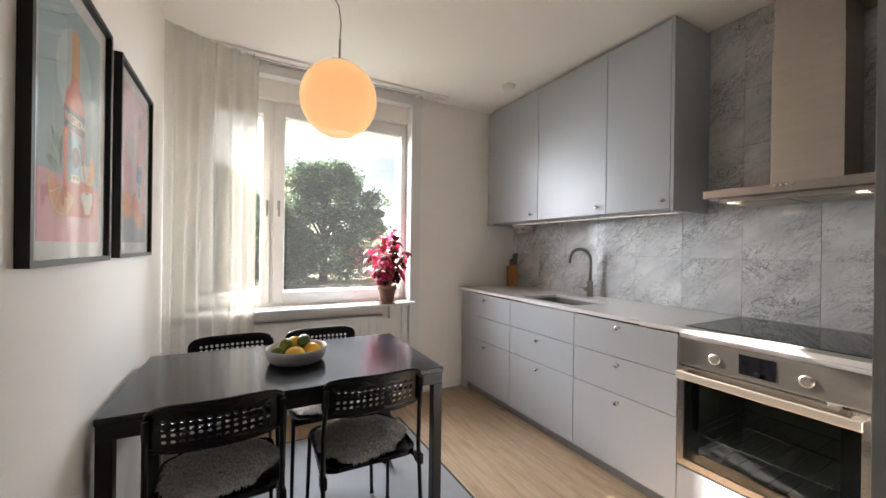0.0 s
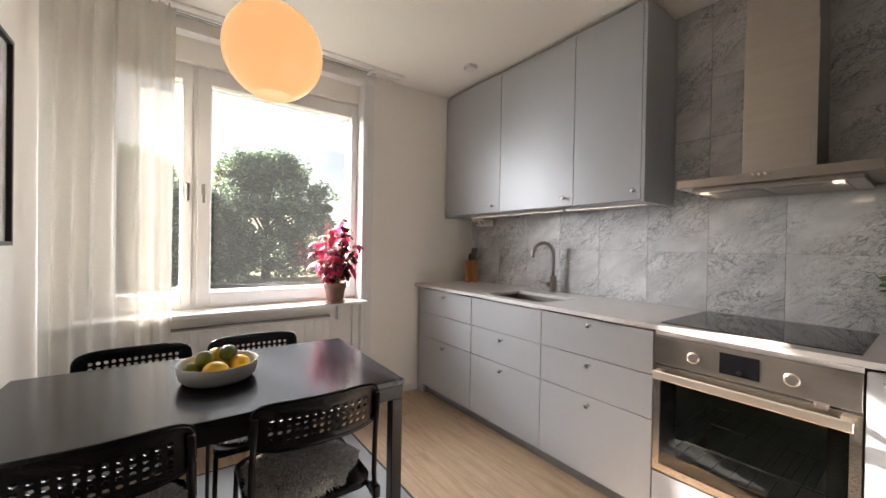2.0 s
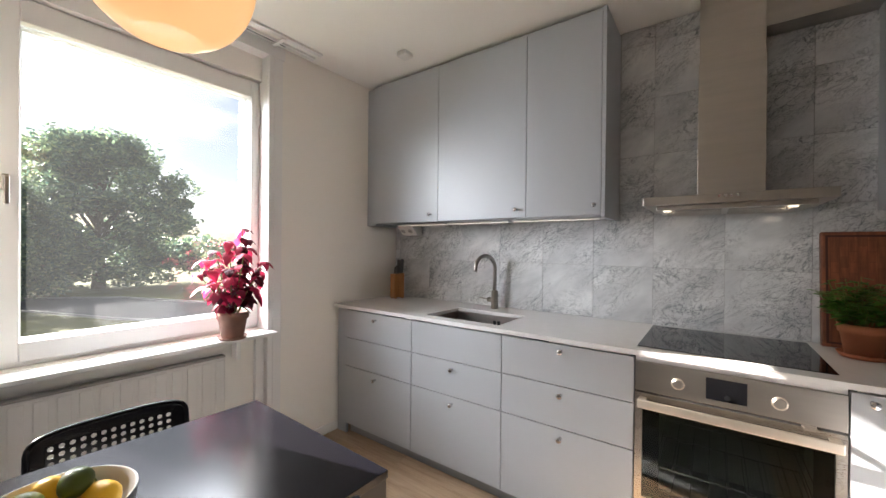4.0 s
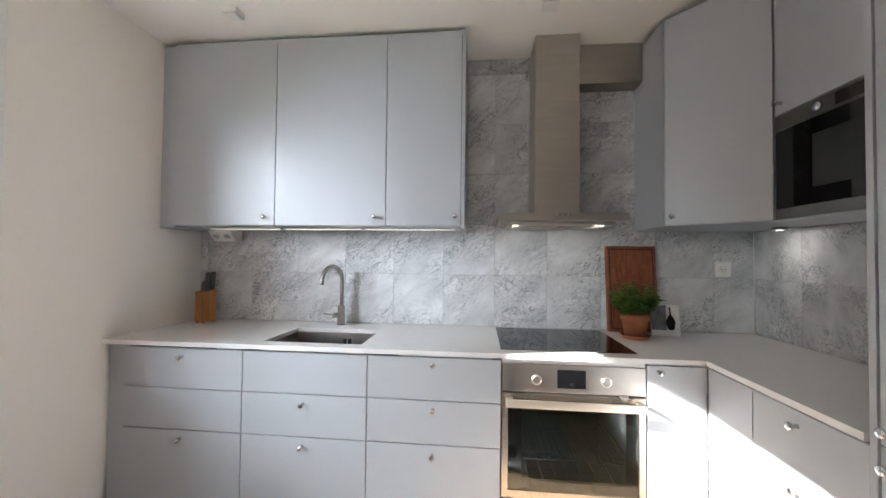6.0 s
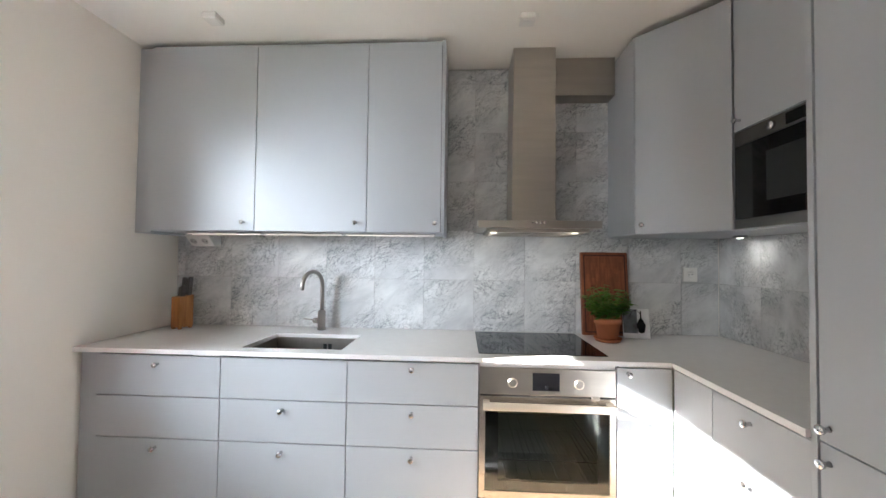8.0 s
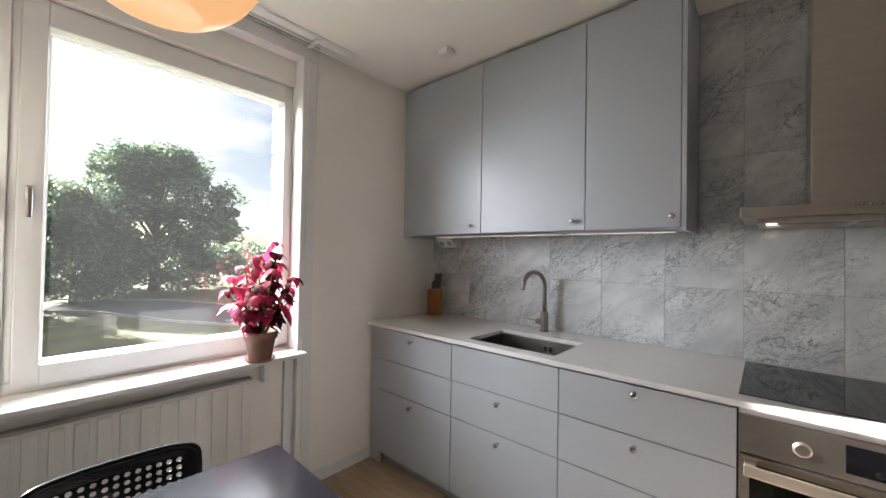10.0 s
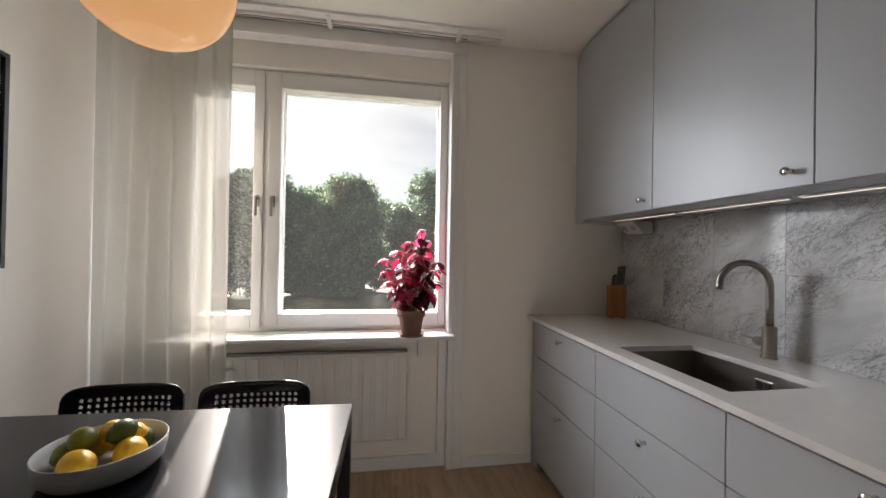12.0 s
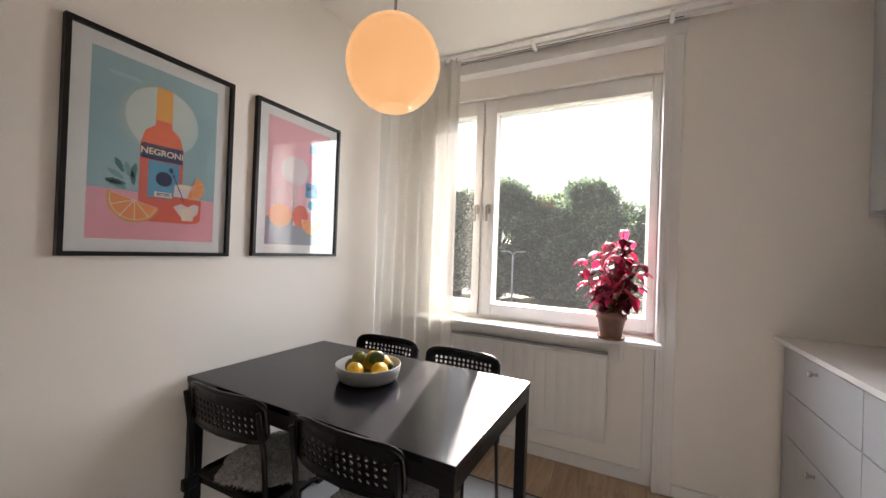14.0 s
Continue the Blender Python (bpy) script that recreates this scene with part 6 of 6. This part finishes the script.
def make_tree(seed, H, Wd, leaves):
    rnd = random.Random(seed)
    t = thing("tree", (0, 0, GZ), "tall broad-leaved tree in full summer leaf on the grass", "tree", "trees outside")
    b = bmesh.new()
    tube(b, [(0, 0, -0.1), (0.1, 0, H * 0.25), (0.0, 0.1, H * 0.5), (0.1, 0, H * 0.8)], 0.3, 10, radii=[0.38, 0.28, 0.2, 0.06])
    lumps = []
    for k in range(150):
        a = rnd.uniform(0, 6.283)
        u = rnd.random()
        wz = math.sqrt(max(0.05, 1 - (2 * (0.30 + 0.70 * u) - 1) ** 2)) if u > 0.3 else 0.95
        r = (Wd / 2 - 0.7) * wz * math.sqrt(rnd.uniform(0.15, 1.0))
        c = Vector((r * math.cos(a), r * math.sin(a), 1.0 + (H - 2.0) * u))
        lumps.append((c, rnd.uniform(0.45, 1.45)))
        if k % 5 == 0:
            tube(b, [(0, 0, max(0.8, c.z * 0.55)), tuple(c * 0.6 + Vector((0, 0, c.z * 0.28))), tuple(c)], 0.1, 6, radii=[0.12, 0.07, 0.02])
    part("trunk", b, BARK, t, smooth=True)
    vs, fs = [], []
    for _ in range(leaves):
        c, R = lumps[rnd.randrange(len(lumps))]
        d = Vector((rnd.gauss(0, 1), rnd.gauss(0, 1), rnd.gauss(0, 1))).normalized()
        p = c + d * (R * rnd.random() ** 0.22) * (1 + 0.45 * noise.noise(d * 2.6 + c))
        if p.z < 0.5:
            continue
        n1 = Vector((rnd.gauss(0, 1), rnd.gauss(0, 1), rnd.gauss(0, 1))).normalized()
        n2 = n1.orthogonal().normalized()
        s = rnd.uniform(0.10, 0.23)
        i = len(vs)
        vs += [p - n1 * s, p + n2 * s * 0.6, p + n1 * s, p - n2 * s * 0.6]
        fs.append((i, i + 1, i + 2, i + 3))
    me_ = bpy.data.meshes.new("crown")
    me_.from_pydata([tuple(v) for v in vs], [], fs)
    me_.materials.append(FOLIAGE)
    cr_ = new("crown", me_)
    cr_.parent = t
    return t


def azim(deg, dist):
    return 2.0 + dist * math.sin(radians(deg)), 3.2 + dist * math.cos(radians(deg))


ta = make_tree(3, 14.2, 12.4, 60000)
tbb = make_tree(8, 12.6, 9.5, 50000)
x, y = azim(10.5, 56)
ta.matrix_world = pose(x, y, GZ, 0, 0, 0) @ Matrix.Diagonal((1.75, 1.5, 1.24, 1))
x, y = azim(-4.0, 39)
tbb.matrix_world = pose(x, y, GZ, 0, 0, 0)
for src, az, ds, tn, sc in ((ta, -17, 42, 90, 0.95), (tbb, -11, 42, 130, 0.9), (tbb, -23, 42, 200, 0.95), (ta, -31, 44, 210, 0.95), (tbb, 3.5, 46, 60, 0.85), (ta, -40, 44, 20, 1.0), (tbb, -50, 43, 300, 1.0), (ta, -8, 52, 170, 0.95), (tbb, -27, 54, 170, 1.0)):
    x, y = azim(az, ds)
    copy_thing(src, pose(x, y, GZ, 0, 0, tn)).scale = (sc, sc, sc)
# far hedge of woods
vs, fs = [], []
rnd = random.Random(77)
for _ in range(26000):
    az = rnd.uniform(-60, 75)
    ds = rnd.uniform(130, 150)
    x, y = azim(az, ds)
    top = 7.0 + 2.5 * noise.noise(Vector((az * 0.22, 3, 0))) + 1.2 * noise.noise(Vector((az * 1.1, 9, 0)))
    z = GZ + rnd.uniform(0, top)
    n1 = Vector((rnd.gauss(0, 1), rnd.gauss(0, 1), rnd.gauss(0, 1))).normalized()
    n2 = n1.orthogonal().normalized()
    s = rnd.uniform(0.4, 0.9)
    i = len(vs)
    c = Vector((x, y, z))
    vs += [tuple(c - n1 * s), tuple(c + n2 * s * 0.7), tuple(c + n1 * s), tuple(c - n2 * s * 0.7)]
    fs.append((i, i + 1, i + 2, i + 3))
me_ = bpy.data.meshes.new("far_woods")
me_.from_pydata(vs, [], fs)
me_.materials.append(FOLIAGE)
tagged(new("far_woods", me_), "distant green woods along the horizon", "woods", "", "stuff")
# street lamp
LAMP_GREY = painted("pale_galvanised_steel", (0.62, 0.64, 0.66), 0.4, 0.04, 2, 40, 0.05, 0.2)
sl = thing("street_lamp", (-5.94, 33.6, GZ), "pale grey steel street lamp with two curved arms", "street lamp")
part("pole", tube(bmesh.new(), [(0, 0, 0), (0, 0, 2.6), (0, 0, 4.75)], 0.07, 10, radii=[0.10, 0.08, 0.07]), LAMP_GREY, sl, smooth=True)
for s in (-1, 1):
    part("arm", tube(bmesh.new(), [(0, 0, 4.6), (s * 0.12, 0, 4.92), (s * 0.42, 0, 5.05), (s * 0.65, 0, 5.05)], 0.04, 8), LAMP_GREY, sl, smooth=True)
    part("lamp_head", B(min(s * 0.55, s * 1.0), max(s * 0.55, s * 1.0), -0.11, 0.11, 4.98, 5.09, bevel=0.03), LAMP_GREY, sl)


def parked_car(at, turn):
    """A small pale hatchback: length along x."""
    c = thing("parked_car", at, "small white hatchback parked in front of the trees", "car", turn=turn)
    side = [(-1.9, 0.32), (-1.88, 0.78), (-1.72, 0.98), (-1.0, 1.02), (1.0, 0.96), (1.75, 0.80), (1.92, 0.55), (1.90, 0.32)]
    roof = [(-1.62, 0.985), (-1.30, 1.42), (0.15, 1.46), (0.95, 0.965)]

    def loft(outline, half, top_half=None):
        m = bmesh.new()
        hs = [half if top_half is None or z < 1.1 else top_half for _, z in outline]
        l = [m.verts.new((x, h, z)) for (x, z), h in zip(outline, hs)]
        r = [m.verts.new((x, -h, z)) for (x, z), h in zip(outline, hs)]
        m.faces.new(l)
        m.faces.new(r)
        for k in range(len(outline)):
            n_ = (k + 1) % len(outline)
            m.faces.new((l[k], l[n_], r[n_], r[k]))
        return m
    body = part("body", loft(side, 0.84), CAR_WHITE, c)
    cabin = part("cabin", loft(roof, 0.80, 0.62), CAR_WHITE, c)
    for sgn in (-1, 1):
        for pts in (((-1.42, 1.05), (-1.22, 1.34), (-0.62, 1.36), (-0.62, 1.05)), ((-0.55, 1.05), (-0.55, 1.36), (0.12, 1.36), (0.70, 1.05))):
            m = bmesh.new()
            v = [m.verts.new((x, sgn * (0.815 - 0.5 * (z - 0.985)), z)) for x, z in pts]
            w = [m.verts.new((x, sgn * (0.795 - 0.5 * (z - 0.985)), z)) for x, z in pts]
            m.faces.new(v)
            m.faces.new(w)
            for k in range(4):
                m.faces.new((v[k], v[(k + 1) % 4], w[(k + 1) % 4], w[k]))
            part("side_window", m, BLACK_GLASS, cabin)
        for x in (-1.2, 1.22):
            tyre = part("tyre", lathe(bmesh.new(), [(0.17, -0.09), (0.30, -0.09), (0.31, 0.0), (0.30, 0.09), (0.17, 0.09)], 20, pose(x, sgn * 0.78, 0.31, 90, 0, 0)), RUBBER, c)
            part("rim", lathe(bmesh.new(), [(0, -0.07), (0.17, -0.085), (0.17, 0.085), (0, 0.07)], 14, pose(x, sgn * 0.78, 0.31, 90, 0, 0)), METAL_GREY, tyre)
    return c


parked_car((-1.9, 47.0, GZ), 8)

# ---- floor planks ----
me = None
x = XW
row = 0
while x < XE - 0.05:
    w = min(0.19, XE - x)
    y = YH - (row * 0.73) % 1.2
    while y < YN + 0.04:
        y0, y1 = max(y, YH), min(y + 1.85, YN + 0.038)
        if y1 - y0 > 0.03:
            o_ = part("plank", B(x + 0.0007, x + w - 0.0007, y0 + 0.0007, y1 - 0.0007, -0.0118, 0.0, bevel=0.0008), OAK, floor)
        y += 1.85
    x += 0.19
    row += 1

# ---- marble tiles ----
TT = 0.010
tiles_e = setting("wall_tiling", B(XE - 0.0035, XE - 0.0005, YS + 0.01, YN - 0.001, WZ1 - 0.02, CEIL - 0.002), GROUT, "marble tiling behind the worktop")


def tile_e(y0, y1, z0, z1):
    part("tile", B(XE - TT, XE - 0.0034, y0 + 0.0008, y1 - 0.0008, z0 + 0.0008, z1 - 0.0008, bevel=0.0006), MARBLE, tiles_e)


zj = [WZ1 + 0.0005, 1.206, 1.511, 1.816, 2.121, 2.426, CEIL - 0.003]
yj = [YN - 0.001]
y = 5.509
while y > YS + 0.02:
    yj.append(y)
    y -= 0.3092
yj.append(YS + 0.012)
for a, c in zip(yj, yj[1:]):
    for k, (z0, z1) in enumerate(zip(zj, zj[1:])):
        if k < 2:
            tile_e(c, a, z0, z1)
        elif c < U4 and a > 2.85:
            tile_e(max(c, 2.843), min(a, U4 - 0.001), z0, z1)
tiles_s = setting("wall_tiling", B(2.664, XE - 0.0115, YS + 0.0005, YS + 0.0035, WZ1 - 0.02, 1.60), GROUT, "marble tiling behind the worktop")
x = XE - 0.0116
while x > 2.67:
    x0 = max(2.665, x - 0.3092)
    for z0, z1 in zip(zj[:2], zj[1:3]):
        part("tile", B(x0 + 0.0008, x - 0.0008, YS + 0.0034, YS + TT, z0 + 0.0008, min(z1, 1.47) - 0.0008, bevel=0.0006), MARBLE, tiles_s)
    x -= 0.3092
